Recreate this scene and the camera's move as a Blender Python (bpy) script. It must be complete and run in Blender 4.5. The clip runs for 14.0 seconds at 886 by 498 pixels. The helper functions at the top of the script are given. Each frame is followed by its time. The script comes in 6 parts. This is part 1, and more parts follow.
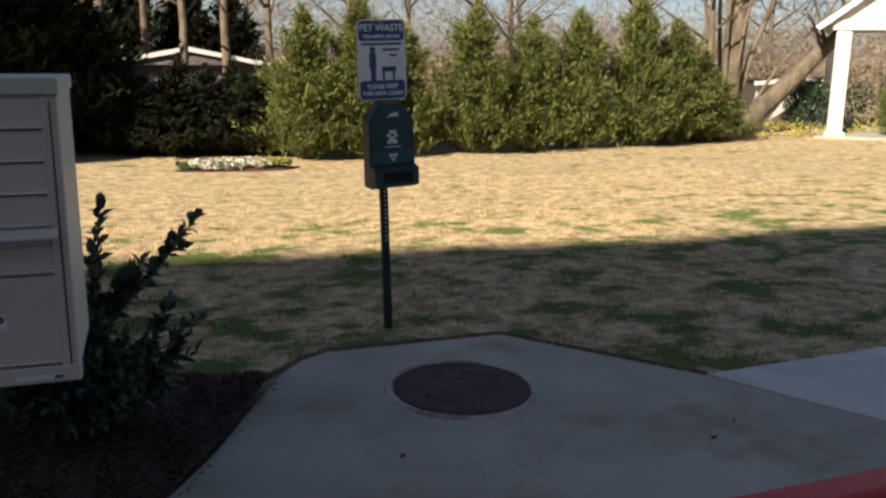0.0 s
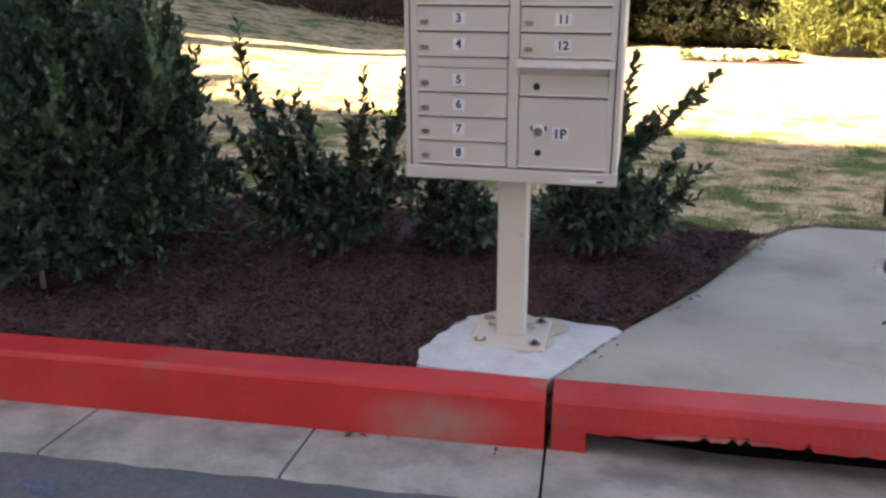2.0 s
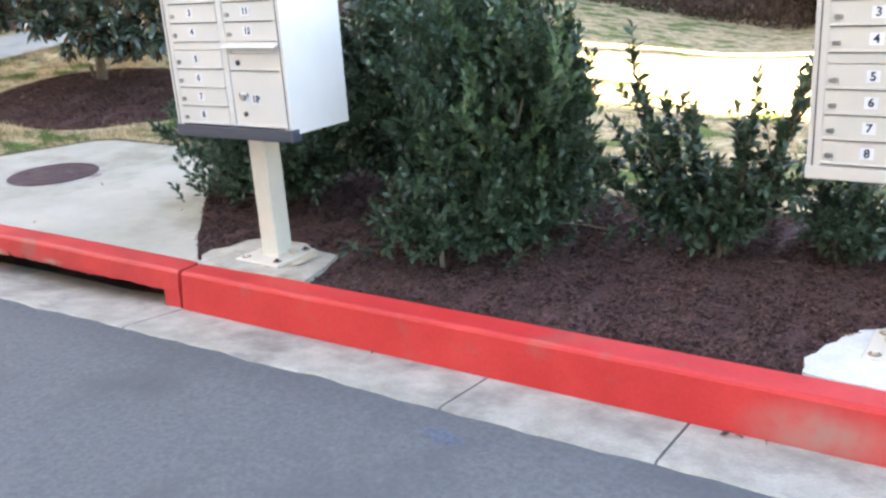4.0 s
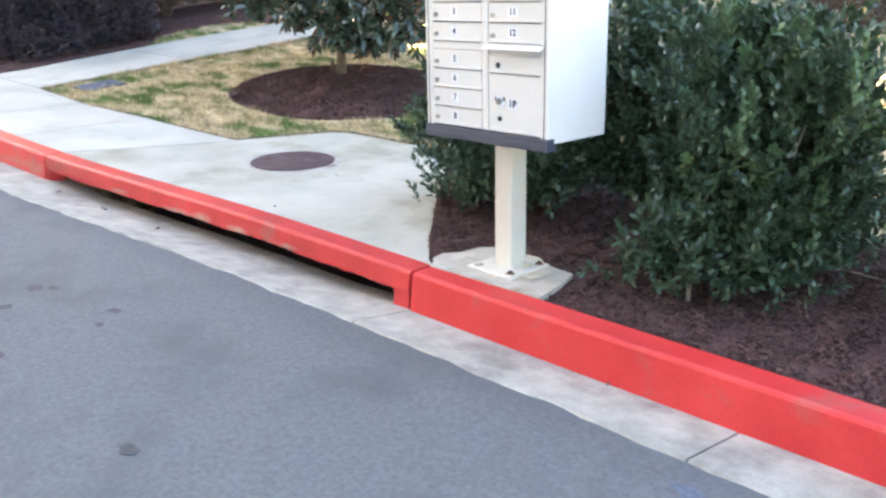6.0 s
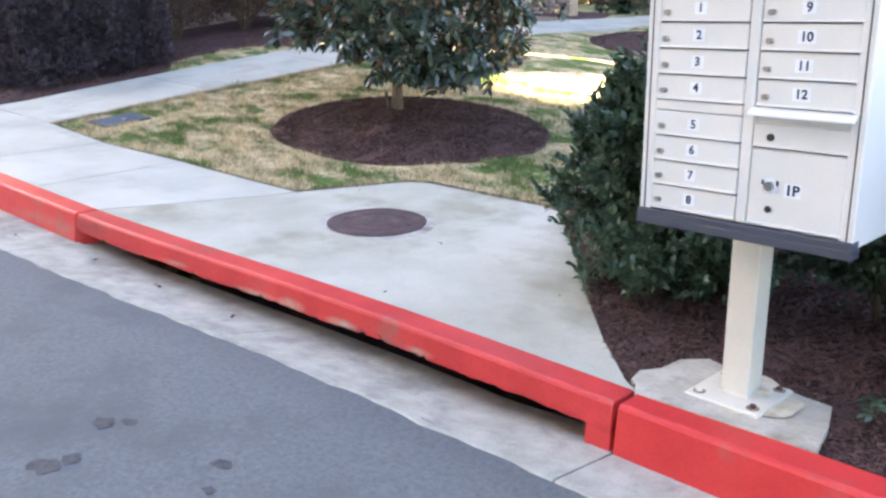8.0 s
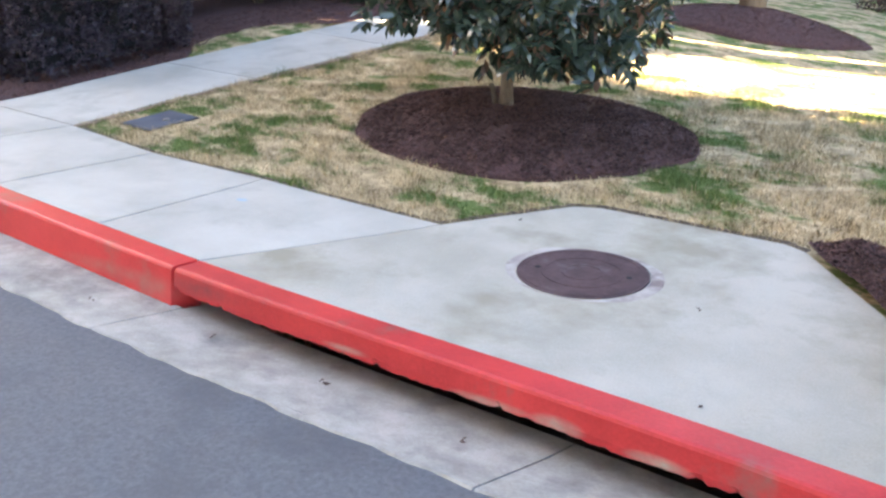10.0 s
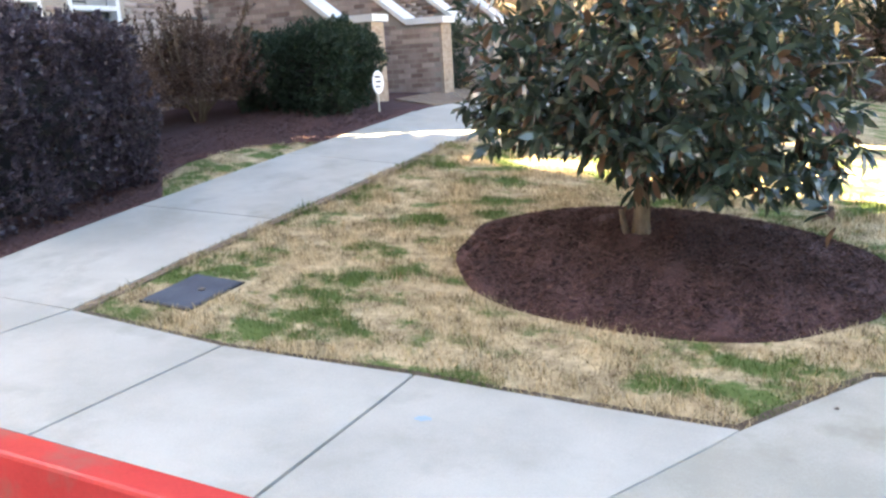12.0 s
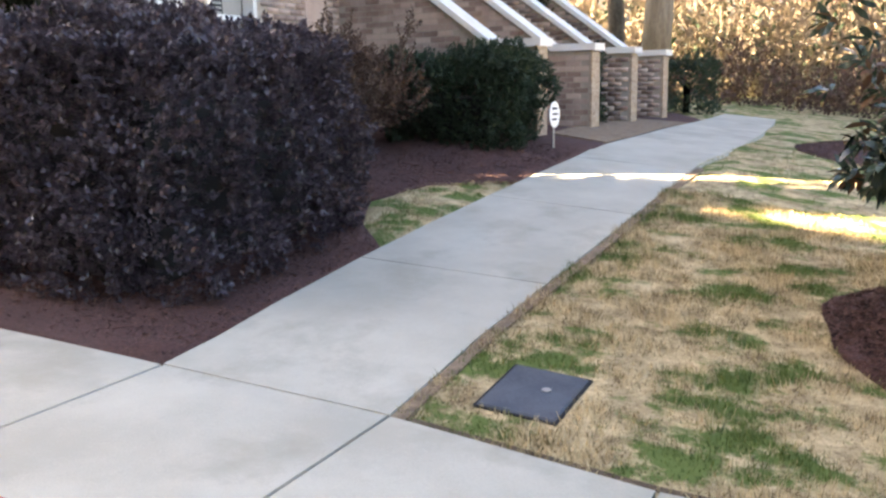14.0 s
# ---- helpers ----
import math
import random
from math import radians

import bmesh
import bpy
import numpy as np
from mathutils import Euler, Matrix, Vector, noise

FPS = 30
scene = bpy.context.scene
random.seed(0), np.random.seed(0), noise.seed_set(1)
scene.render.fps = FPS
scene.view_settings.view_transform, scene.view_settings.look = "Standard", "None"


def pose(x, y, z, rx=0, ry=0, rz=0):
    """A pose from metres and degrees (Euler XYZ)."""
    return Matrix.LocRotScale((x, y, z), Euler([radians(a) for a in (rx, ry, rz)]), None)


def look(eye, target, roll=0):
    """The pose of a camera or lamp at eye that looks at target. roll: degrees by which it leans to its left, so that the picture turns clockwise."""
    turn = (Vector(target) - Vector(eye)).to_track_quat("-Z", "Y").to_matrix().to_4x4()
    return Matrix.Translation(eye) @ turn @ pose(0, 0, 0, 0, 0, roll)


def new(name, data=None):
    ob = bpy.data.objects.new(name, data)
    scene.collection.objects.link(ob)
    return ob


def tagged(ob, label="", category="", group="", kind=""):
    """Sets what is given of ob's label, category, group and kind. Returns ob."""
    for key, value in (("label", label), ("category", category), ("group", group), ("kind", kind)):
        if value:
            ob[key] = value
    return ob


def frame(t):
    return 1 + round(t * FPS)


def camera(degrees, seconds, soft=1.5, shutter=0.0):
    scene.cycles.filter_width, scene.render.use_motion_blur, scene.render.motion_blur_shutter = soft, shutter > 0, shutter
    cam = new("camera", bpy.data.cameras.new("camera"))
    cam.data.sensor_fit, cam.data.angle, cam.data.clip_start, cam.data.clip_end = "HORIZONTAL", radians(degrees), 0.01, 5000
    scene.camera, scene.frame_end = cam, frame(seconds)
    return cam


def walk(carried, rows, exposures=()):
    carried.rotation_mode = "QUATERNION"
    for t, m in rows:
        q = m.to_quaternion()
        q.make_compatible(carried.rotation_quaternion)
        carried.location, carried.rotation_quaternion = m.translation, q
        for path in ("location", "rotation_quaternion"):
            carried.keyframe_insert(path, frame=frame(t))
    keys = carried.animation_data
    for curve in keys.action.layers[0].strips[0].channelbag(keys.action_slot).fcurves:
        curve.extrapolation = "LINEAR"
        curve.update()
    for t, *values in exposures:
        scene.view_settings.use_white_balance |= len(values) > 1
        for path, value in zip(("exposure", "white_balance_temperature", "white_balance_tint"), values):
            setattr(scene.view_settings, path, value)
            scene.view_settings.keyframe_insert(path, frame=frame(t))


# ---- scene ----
cam = camera(53.9, 14.0, soft=2.5)
PATH = [
    (0, (-0.175, 0.381, 1.611), (0.564, 2.187, 1.173), 0.5),
    (0.5, (-0.226, 0.363, 1.59), (0.175, 2.259, 1.094), -3.2),
    (0.6, (-0.224, 0.325, 1.586), (0.126, 2.228, 1.082), -3.9),
    (0.9, (-0.282, 0.254, 1.62), (-0.032, 2.165, 1.086), -3.3),
    (1, (-0.295, 0.225, 1.611), (-0.088, 2.138, 1.066), -3.2),
    (1.5, (-0.361, 0.023, 1.616), (-0.337, 1.901, 0.929), -0.8),
    (2, (-0.352, -0.119, 1.514), (-0.661, 1.745, 0.858), -0.3),
    (2.5, (-0.305, -0.189, 1.495), (-0.929, 1.564, 0.761), -3.6),
    (3, (-0.309, -0.224, 1.513), (-1.066, 1.49, 0.814), -5.1),
    (3.5, (-0.371, -0.262, 1.524), (-1.221, 1.419, 0.851), -5.0),
    (4, (-0.45, -0.292, 1.509), (-1.485, 1.304, 0.894), -3.8),
    (4.2, (-0.464, -0.3, 1.493), (-1.59, 1.24, 0.891), -3.8),
    (6.5, (-1.029, -0.217, 1.483), (-2.493, 1.025, 0.922), -1.2),
    (7, (-1.391, -0.13, 1.48), (-2.949, 0.997, 0.931), -1.8),
    (7.2, (-1.544, -0.126, 1.497), (-3.056, 1.069, 0.962), -0.7),
    (9.5, (-3.600, 0.044, 1.633), (-4.813, 1.530, 1.062), -2.57),
    (10, (-4.154, 0.062, 1.639), (-5.401, 1.499, 1.027), -0.86),
    (10.5, (-4.757, 0.049, 1.662), (-6.081, 1.438, 1.106), -2.29),
    (11, (-5.376, 0.151, 1.656), (-6.619, 1.627, 1.124), -1.76),
    (11.5, (-5.917, 0.216, 1.727), (-6.900, 1.897, 1.264), -1.89),
    (12, (-6.570, 0.294, 1.754), (-7.565, 1.980, 1.333), -3.50),
    (12.5, (-7.231, 0.357, 1.770), (-8.225, 2.038, 1.334), -2.14),
    (13, (-7.808, 0.485, 1.783), (-8.814, 2.184, 1.472), -2.37),
    (13.5, (-8.292, 0.514, 1.816), (-9.283, 2.229, 1.542), -2.00),
    (14, (-8.872, 0.427, 1.869), (-9.855, 2.131, 1.502), -1.11),
]
EXPOSURES = [(0.0, 0.95, 6500, 12), (0.4, 1.45, 6350, 15), (0.8, 2.05, 6550, 24), (1.0, 2.25, 6650, 26), (1.5, 2.76, 7500, 22), (2.0, 3.36, 8000, 19), (2.4, 4.02, 7900, 13), (3.0, 4.6, 7750, 12),
             (4.2, 4.8, 7750, 10), (6.5, 4.98, 7280, 9), (7.0, 4.8, 7050, 10), (9.5, 4.74, 7250, 13), (10.5, 4.52, 7300, 13), (11.2, 4.68, 7450, 12), (12.2, 4.72, 7450, 12), (12.6, 4.63, 7350, 12),
             (13.0, 4.42, 7300, 13), (13.5, 4.05, 7250, 13), (14.0, 4.45, 7900, 13)]
walk(cam, [(t, look(eye, target, roll)) for t, eye, target, roll in PATH], EXPOSURES)

# ---- light ----
SUN_FROM = Vector((-0.82, -0.572, 0.0)).normalized()
SUN_UP = radians(33)
world = bpy.data.worlds.new("world")
scene.world = world
world.use_nodes = True
sky = world.node_tree.nodes.new("ShaderNodeTexSky")
sky.sky_type, sky.sun_disc = "NISHITA", False
sky.sun_elevation, sky.sun_rotation = SUN_UP, math.atan2(SUN_FROM.x, SUN_FROM.y)
sky.air_density, sky.dust_density, sky.ozone_density = 0.7, 0.8, 0.8
world.node_tree.links.new(sky.outputs[0], world.node_tree.nodes["Background"].inputs[0])
world.node_tree.nodes["Background"].inputs[1].default_value = 0.05
sun_data = bpy.data.lights.new("sun", "SUN")
sun_data.energy, sun_data.angle, sun_data.color = 5.0, radians(0.6), (1.0, 0.86, 0.66)
sun = new("sun", sun_data)
sun.matrix_world = look(SUN_FROM * 60 * math.cos(SUN_UP) + Vector((0, 0, 60 * math.sin(SUN_UP))), (0, 0, 0))


# ---- materials ----
def material(name, c1, c2, scale=8.0, rough=0.8, bump=0.2, fine=90.0, metal=0.0, mid=0.5, width=0.35, spec=0.5,
             stretch=(1, 1, 1), island=0.0, dirt=None, dirt_scale=1.5, dirt_mid=0.62, bump_size=0.02):
    """Two colours blended by noise at two scales, fine bump, optional stains and per-piece variation."""
    m = bpy.data.materials.new(name)
    m.use_nodes = True
    nt = m.node_tree
    b = nt.nodes["Principled BSDF"]
    link = nt.links.new

    def node(kind, **values):
        n = nt.nodes.new(kind)
        for k, v in values.items():
            n.inputs[k].default_value = v
        return n

    geo = nt.nodes.new("ShaderNodeNewGeometry")
    mapping = node("ShaderNodeMapping", Scale=stretch)
    link(geo.outputs["Position"], mapping.inputs["Vector"])
    big = node("ShaderNodeTexNoise", Scale=scale, Detail=5.0, Roughness=0.6)
    small = node("ShaderNodeTexNoise", Scale=fine, Detail=3.0, Roughness=0.6)
    link(mapping.outputs[0], big.inputs["Vector"])
    link(mapping.outputs[0], small.inputs["Vector"])
    add = nt.nodes.new("ShaderNodeMath")
    add.operation = "MULTIPLY_ADD"
    link(small.outputs[0], add.inputs[0])
    add.inputs[1].default_value = 0.45
    link(big.outputs[0], add.inputs[2])
    last = add.outputs[0]
    if island:
        rnd = nt.nodes.new("ShaderNodeMath")
        rnd.operation = "MULTIPLY_ADD"
        link(geo.outputs["Random Per Island"], rnd.inputs[0])
        rnd.inputs[1].default_value = island
        link(last, rnd.inputs[2])
        last = rnd.outputs[0]
    ramp = nt.nodes.new("ShaderNodeValToRGB")
    centre = mid + 0.225 + island / 2
    ramp.color_ramp.elements[0].position = max(0.0, centre - width / 2)
    ramp.color_ramp.elements[1].position = min(1.0, centre + width / 2)
    ramp.color_ramp.elements[0].color = (*c1, 1)
    ramp.color_ramp.elements[1].color = (*c2, 1)
    link(last, ramp.inputs[0])
    colour = ramp.outputs[0]
    if dirt:
        stain = node("ShaderNodeTexNoise", Scale=dirt_scale, Detail=8.0, Roughness=0.65)
        link(mapping.outputs[0], stain.inputs["Vector"])
        edge = nt.nodes.new("ShaderNodeMapRange")
        edge.inputs["From Min"].default_value = dirt_mid - 0.06
        edge.inputs["From Max"].default_value = dirt_mid + 0.1
        link(stain.outputs[0], edge.inputs["Value"])
        mix = nt.nodes.new("ShaderNodeMixRGB")
        link(edge.outputs[0], mix.inputs[0])
        link(colour, mix.inputs[1])
        mix.inputs[2].default_value = (*dirt, 1)
        colour = mix.outputs[0]
    link(colour, b.inputs["Base Color"])
    b.inputs["Roughness"].default_value = rough
    b.inputs["Metallic"].default_value = metal
    b.inputs["Specular IOR Level"].default_value = spec
    if bump:
        bp = node("ShaderNodeBump", Strength=bump, Distance=bump_size)
        link(add.outputs[0], bp.inputs["Height"])
        link(bp.outputs[0], b.inputs["Normal"])
    return m


def plain(name, c, rough=0.6, metal=0.0, spec=0.5):
    return material(name, tuple(v * 0.93 for v in c), tuple(min(1, v * 1.05) for v in c), 6, rough, 0.05, 60, metal, spec=spec)


def lawn_material(name, island):
    """Dormant straw-coloured turf with greener patches."""
    m = material(name, (0.22, 0.163, 0.092), (0.64, 0.51, 0.31), 7.0, 0.95, 0.25, 45, mid=0.48, width=0.36, island=island, spec=0.1, bump_size=0.03)
    nt = m.node_tree
    b = nt.nodes["Principled BSDF"]
    straw = b.inputs["Base Color"].links[0].from_socket
    geo = nt.nodes.new("ShaderNodeNewGeometry")
    mp = nt.nodes.new("ShaderNodeMapping")
    mp.inputs["Scale"].default_value = (0.8, 1.15, 1)
    mp.inputs["Location"].default_value = (2.2, 0.7, 0)
    nt.links.new(geo.outputs["Position"], mp.inputs["Vector"])
    patch = nt.nodes.new("ShaderNodeTexNoise")
    patch.inputs["Scale"].default_value, patch.inputs["Detail"].default_value, patch.inputs["Roughness"].default_value = 2.1, 8.0, 0.70
    nt.links.new(mp.outputs[0], patch.inputs["Vector"])
    rng = nt.nodes.new("ShaderNodeMapRange")
    rng.inputs["From Min"].default_value, rng.inputs["From Max"].default_value = 0.50, 0.57
    xyz = nt.nodes.new("ShaderNodeSeparateXYZ")
    nt.links.new(geo.outputs["Position"], xyz.inputs[0])
    open_lawn = nt.nodes.new("ShaderNodeMapRange")
    open_lawn.inputs["From Min"].default_value, open_lawn.inputs["From Max"].default_value = 7.2, 9.4
    open_lawn.inputs["To Min"].default_value, open_lawn.inputs["To Max"].default_value = 0.0, 0.075
    nt.links.new(xyz.outputs["Y"], open_lawn.inputs["Value"])
    lush = nt.nodes.new("ShaderNodeMapRange")
    lush.inputs["From Min"].default_value, lush.inputs["From Max"].default_value = -12.3, -11.9
    lush.inputs["To Min"].default_value, lush.inputs["To Max"].default_value = 0.03, 0.0
    nt.links.new(xyz.outputs["X"], lush.inputs["Value"])
    more = nt.nodes.new("ShaderNodeMath")
    more.operation = "ADD"
    nt.links.new(patch.outputs[0], more.inputs[0])
    nt.links.new(lush.outputs[0], more.inputs[1])
    less = nt.nodes.new("ShaderNodeMath")
    less.operation = "SUBTRACT"
    east = nt.nodes.new("ShaderNodeMapRange")
    east.inputs["From Min"].default_value, east.inputs["From Max"].default_value = -6.0, -2.5
    east.inputs["To Min"].default_value, east.inputs["To Max"].default_value = -0.25, 1.0
    nt.links.new(xyz.outputs["X"], east.inputs["Value"])
    both = nt.nodes.new("ShaderNodeMath")
    both.operation = "MULTIPLY"
    nt.links.new(open_lawn.outputs[0], both.inputs[0])
    nt.links.new(east.outputs[0], both.inputs[1])
    nt.links.new(more.outputs[0], less.inputs[0])
    nt.links.new(both.outputs[0], less.inputs[1])
    nt.links.new(less.outputs[0], rng.inputs["Value"])
    green = nt.nodes.new("ShaderNodeMixRGB")
    nt.links.new(geo.outputs["Random Per Island"], green.inputs[0])
    green.inputs[1].default_value = (0.066, 0.110, 0.027, 1)
    green.inputs[2].default_value = (0.165, 0.208, 0.07, 1)
    mix = nt.nodes.new("ShaderNodeMixRGB")
    nt.links.new(rng.outputs[0], mix.inputs[0])
    nt.links.new(straw, mix.inputs[1])
    nt.links.new(green.outputs[0], mix.inputs[2])
    nt.links.new(mix.outputs[0], b.inputs["Base Color"])
    return m


M = {}
M["lawn"] = lawn_material("lawn", 0.0)
M["blades"] = lawn_material("blades", 0.5)
M["asphalt"] = material("asphalt", (0.079, 0.084, 0.085), (0.162, 0.169, 0.171), 45, 0.85, 0.5, 110, width=0.7, dirt=(0.094, 0.098, 0.101), dirt_scale=1.3, dirt_mid=0.56, bump_size=0.006)
M["concrete"] = material("concrete", (0.355, 0.34, 0.275), (0.475, 0.455, 0.38), 1.6, 0.85, 0.25, 120, dirt=(0.295, 0.275, 0.205), dirt_scale=1.4, dirt_mid=0.56, bump_size=0.005)
M["new_concrete"] = material("new_concrete", (0.395, 0.385, 0.328), (0.512, 0.50, 0.434), 1.4, 0.85, 0.2, 130, dirt=(0.355, 0.342, 0.285), dirt_scale=1.5, dirt_mid=0.58, bump_size=0.004)
M["pad"] = material("pad", (0.54, 0.54, 0.525), (0.70, 0.70, 0.685), 7, 0.8, 0.5, 60, dirt=(0.50, 0.44, 0.33), dirt_scale=5, dirt_mid=0.61, bump_size=0.008)
M["gutter"] = material("gutter", (0.300, 0.284, 0.236), (0.455, 0.432, 0.370), 6, 0.88, 0.35, 90, dirt=(0.22, 0.205, 0.18), dirt_scale=2.8, dirt_mid=0.57, bump_size=0.006)
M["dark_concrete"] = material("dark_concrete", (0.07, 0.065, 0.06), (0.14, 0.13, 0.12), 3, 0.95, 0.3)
M["red"] = material("red", (0.54, 0.027, 0.027), (0.67, 0.047, 0.044), 3, 0.46, 0.3, 70, dirt=(0.36, 0.13, 0.10), dirt_scale=2.0, dirt_mid=0.62, bump_size=0.006)


def scuffed(m, spots, colour):
    """Round rubbed patches, broken up by noise, on a painted surface."""
    nt = m.node_tree
    b = nt.nodes["Principled BSDF"]
    geo = nt.nodes.new("ShaderNodeNewGeometry")
    noise = nt.nodes.new("ShaderNodeTexNoise")
    noise.inputs["Scale"].default_value, noise.inputs["Detail"].default_value = 14.0, 6.0
    nt.links.new(geo.outputs["Position"], noise.inputs["Vector"])
    for at, size, amount in spots:
        mp = nt.nodes.new("ShaderNodeMapping")
        mp.inputs["Location"].default_value = [-a / size[i] for i, a in enumerate(at)]
        mp.inputs["Scale"].default_value = [1 / q for q in size]
        nt.links.new(geo.outputs["Position"], mp.inputs["Vector"])
        far = nt.nodes.new("ShaderNodeVectorMath")
        far.operation = "LENGTH"
        nt.links.new(mp.outputs[0], far.inputs[0])
        fade = nt.nodes.new("ShaderNodeMapRange")
        fade.inputs["From Min"].default_value, fade.inputs["From Max"].default_value = 0.2, 1.0
        fade.inputs["To Min"].default_value, fade.inputs["To Max"].default_value = amount, 0.0
        nt.links.new(far.outputs["Value"], fade.inputs["Value"])
        mul = nt.nodes.new("ShaderNodeMath")
        mul.operation = "MULTIPLY"
        mul.use_clamp = True
        nt.links.new(fade.outputs[0], mul.inputs[0])
        nt.links.new(noise.outputs[0], mul.inputs[1])
        mix = nt.nodes.new("ShaderNodeMixRGB")
        nt.links.new(mul.outputs[0], mix.inputs[0])
        nt.links.new(b.inputs["Base Color"].links[0].from_socket, mix.inputs[1])
        mix.inputs[2].default_value = (*colour, 1)
        nt.links.new(mix.outputs[0], b.inputs["Base Color"])
    return m


scuffed(M["red"], [((-0.82, 2.46, -0.05), (0.30, 0.4, 0.12), 1.7), ((-8.2, 2.1, 0.20), (0.5, 0.5, 0.05), 0.8), ((-7.85, 2.15, 0.18), (0.25, 0.5, 0.08), 0.7), ((-0.47, 2.62, 0.07), (0.05, 0.04, 0.05), 1.3)], (0.40, 0.19, 0.155))
M["red_worn"] = material("red_worn", (0.47, 0.027, 0.027), (0.64, 0.047, 0.044), 3, 0.48, 0.35, 70, dirt=(0.30, 0.10, 0.08), dirt_scale=4.0, dirt_mid=0.64, bump_size=0.008)
scuffed(M["red_worn"], [((-5.62, 2.35, 0.13), (0.12, 0.3, 0.04), 1.5), ((-5.25, 2.37, 0.115), (0.13, 0.3, 0.032), 1.7), ((-5.9, 2.33, 0.135), (0.2, 0.3, 0.025), 1.4), ((-4.75, 2.4, 0.105), (0.10, 0.3, 0.022), 1.3), ((-6.6, 2.26, 0.17), (0.14, 0.3, 0.02), 1.2), ((0.1, 2.5, -0.05), (0.25, 0.3, 0.02), 1.3)], (0.42, 0.34, 0.26))
scuffed(M["red_worn"], [((-7.5, 2.2, 0.235), (0.3, 0.3, 0.05), 1.2)], (0.16, 0.04, 0.04))
M["mulch"] = material("mulch", (0.044, 0.0185, 0.017), (0.112, 0.050, 0.045), 38, 0.95, 0.6, 110, stretch=(1, 1.6, 1), bump_size=0.015)
M["chips"] = material("chips", (0.030, 0.0135, 0.0125), (0.17, 0.093, 0.077), 6, 0.9, 0.2, 120, island=0.8, mid=0.70, width=0.9)
M["iron"] = material("iron", (0.062, 0.036, 0.038), (0.115, 0.07, 0.068), 9, 0.8, 0.4, 60, metal=0.2, dirt=(0.15, 0.13, 0.12), dirt_scale=6, dirt_mid=0.63, bump_size=0.006)
M["tan_metal"] = material("tan_metal", (0.57, 0.54, 0.485), (0.61, 0.58, 0.525), 3, 0.5, 0.08, 140, bump_size=0.002)
M["pale_metal"] = material("pale_metal", (0.62, 0.605, 0.575), (0.67, 0.655, 0.625), 3, 0.45, 0.08, 140, bump_size=0.002)
M["post_paint"] = material("post_paint", (0.60, 0.56, 0.47), (0.66, 0.62, 0.53), 4, 0.55, 0.15, 90, dirt=(0.42, 0.35, 0.25), dirt_scale=7, dirt_mid=0.66, bump_size=0.003)
M["lip"] = plain("lip", (0.055, 0.06, 0.08), 0.5)
M["stain"] = material("stain", (0.03, 0.031, 0.035), (0.068, 0.069, 0.074), 30, 0.7, 0.3, 160)
M["pad_old"] = material("pad_old", (0.36, 0.325, 0.265), (0.50, 0.46, 0.385), 9, 0.85, 0.5, 60, dirt=(0.29, 0.235, 0.17), dirt_scale=6, dirt_mid=0.58, bump_size=0.008)
M["overspray"] = material("overspray", (0.50, 0.43, 0.30), (0.64, 0.58, 0.45), 12, 0.7, 0.4, 70, dirt=(0.36, 0.28, 0.19), dirt_scale=9, dirt_mid=0.60, bump_size=0.006)
M["rust"] = material("rust", (0.22, 0.13, 0.085), (0.38, 0.27, 0.18), 40, 0.9, 0.4, 120)
M["bright_concrete"] = material("bright_concrete", (0.56, 0.555, 0.53), (0.68, 0.675, 0.65), 1.4, 0.85, 0.2, 130, dirt=(0.50, 0.49, 0.46), dirt_scale=1.5, dirt_mid=0.6, bump_size=0.004)
M["blue_paint"] = plain("blue_paint", (0.32, 0.44, 0.52), 0.85)
M["blue_smear"] = material("blue_smear", (0.075, 0.085, 0.11), (0.13, 0.16, 0.21), 60, 0.85, 0.4, 110)
M["seam"] = plain("seam", (0.12, 0.11, 0.10), 0.8)
M["chrome"] = plain("chrome", (0.45, 0.44, 0.42), 0.3, 1.0)
M["lock_dark"] = plain("lock_dark", (0.05, 0.05, 0.055), 0.4, 0.6)
M["label_white"] = plain("label_white", (0.74, 0.76, 0.80), 0.5)
M["ink"] = plain("ink", (0.03, 0.035, 0.06), 0.6)
M["sign_white"] = plain("sign_white", (0.86, 0.87, 0.88), 0.35)
M["sign_blue"] = plain("sign_blue", (0.02, 0.075, 0.19), 0.4)
M["green_box"] = material("green_box", (0.006, 0.035, 0.038), (0.012, 0.06, 0.062), 5, 0.45, 0.1, 120)
M["teal"] = plain("teal", (0.012, 0.09, 0.10), 0.45)
M["green_post"] = plain("green_post", (0.02, 0.035, 0.028), 0.5, 0.3)
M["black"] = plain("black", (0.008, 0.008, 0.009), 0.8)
M["valve_lid"] = material("valve_lid", (0.048, 0.060, 0.083), (0.082, 0.098, 0.125), 5, 0.7, 0.3, 80, bump_size=0.004)
M["bark"] = material("bark", (0.10, 0.075, 0.055), (0.24, 0.19, 0.145), 9, 0.95, 0.8, 50, stretch=(1, 1, 0.3), bump_size=0.03)
M["pale_bark"] = material("pale_bark", (0.20, 0.16, 0.12), (0.40, 0.33, 0.25), 6, 0.95, 0.7, 45, stretch=(1, 1, 0.25), bump_size=0.03)
M["grey_bark"] = material("grey_bark", (0.075, 0.061, 0.045), (0.205, 0.165, 0.12), 5, 0.95, 0.8, 40, stretch=(1, 1, 0.3), bump_size=0.03)
M["stem"] = material("stem", (0.11, 0.085, 0.06), (0.22, 0.18, 0.13), 20, 0.9, 0.3, 90)


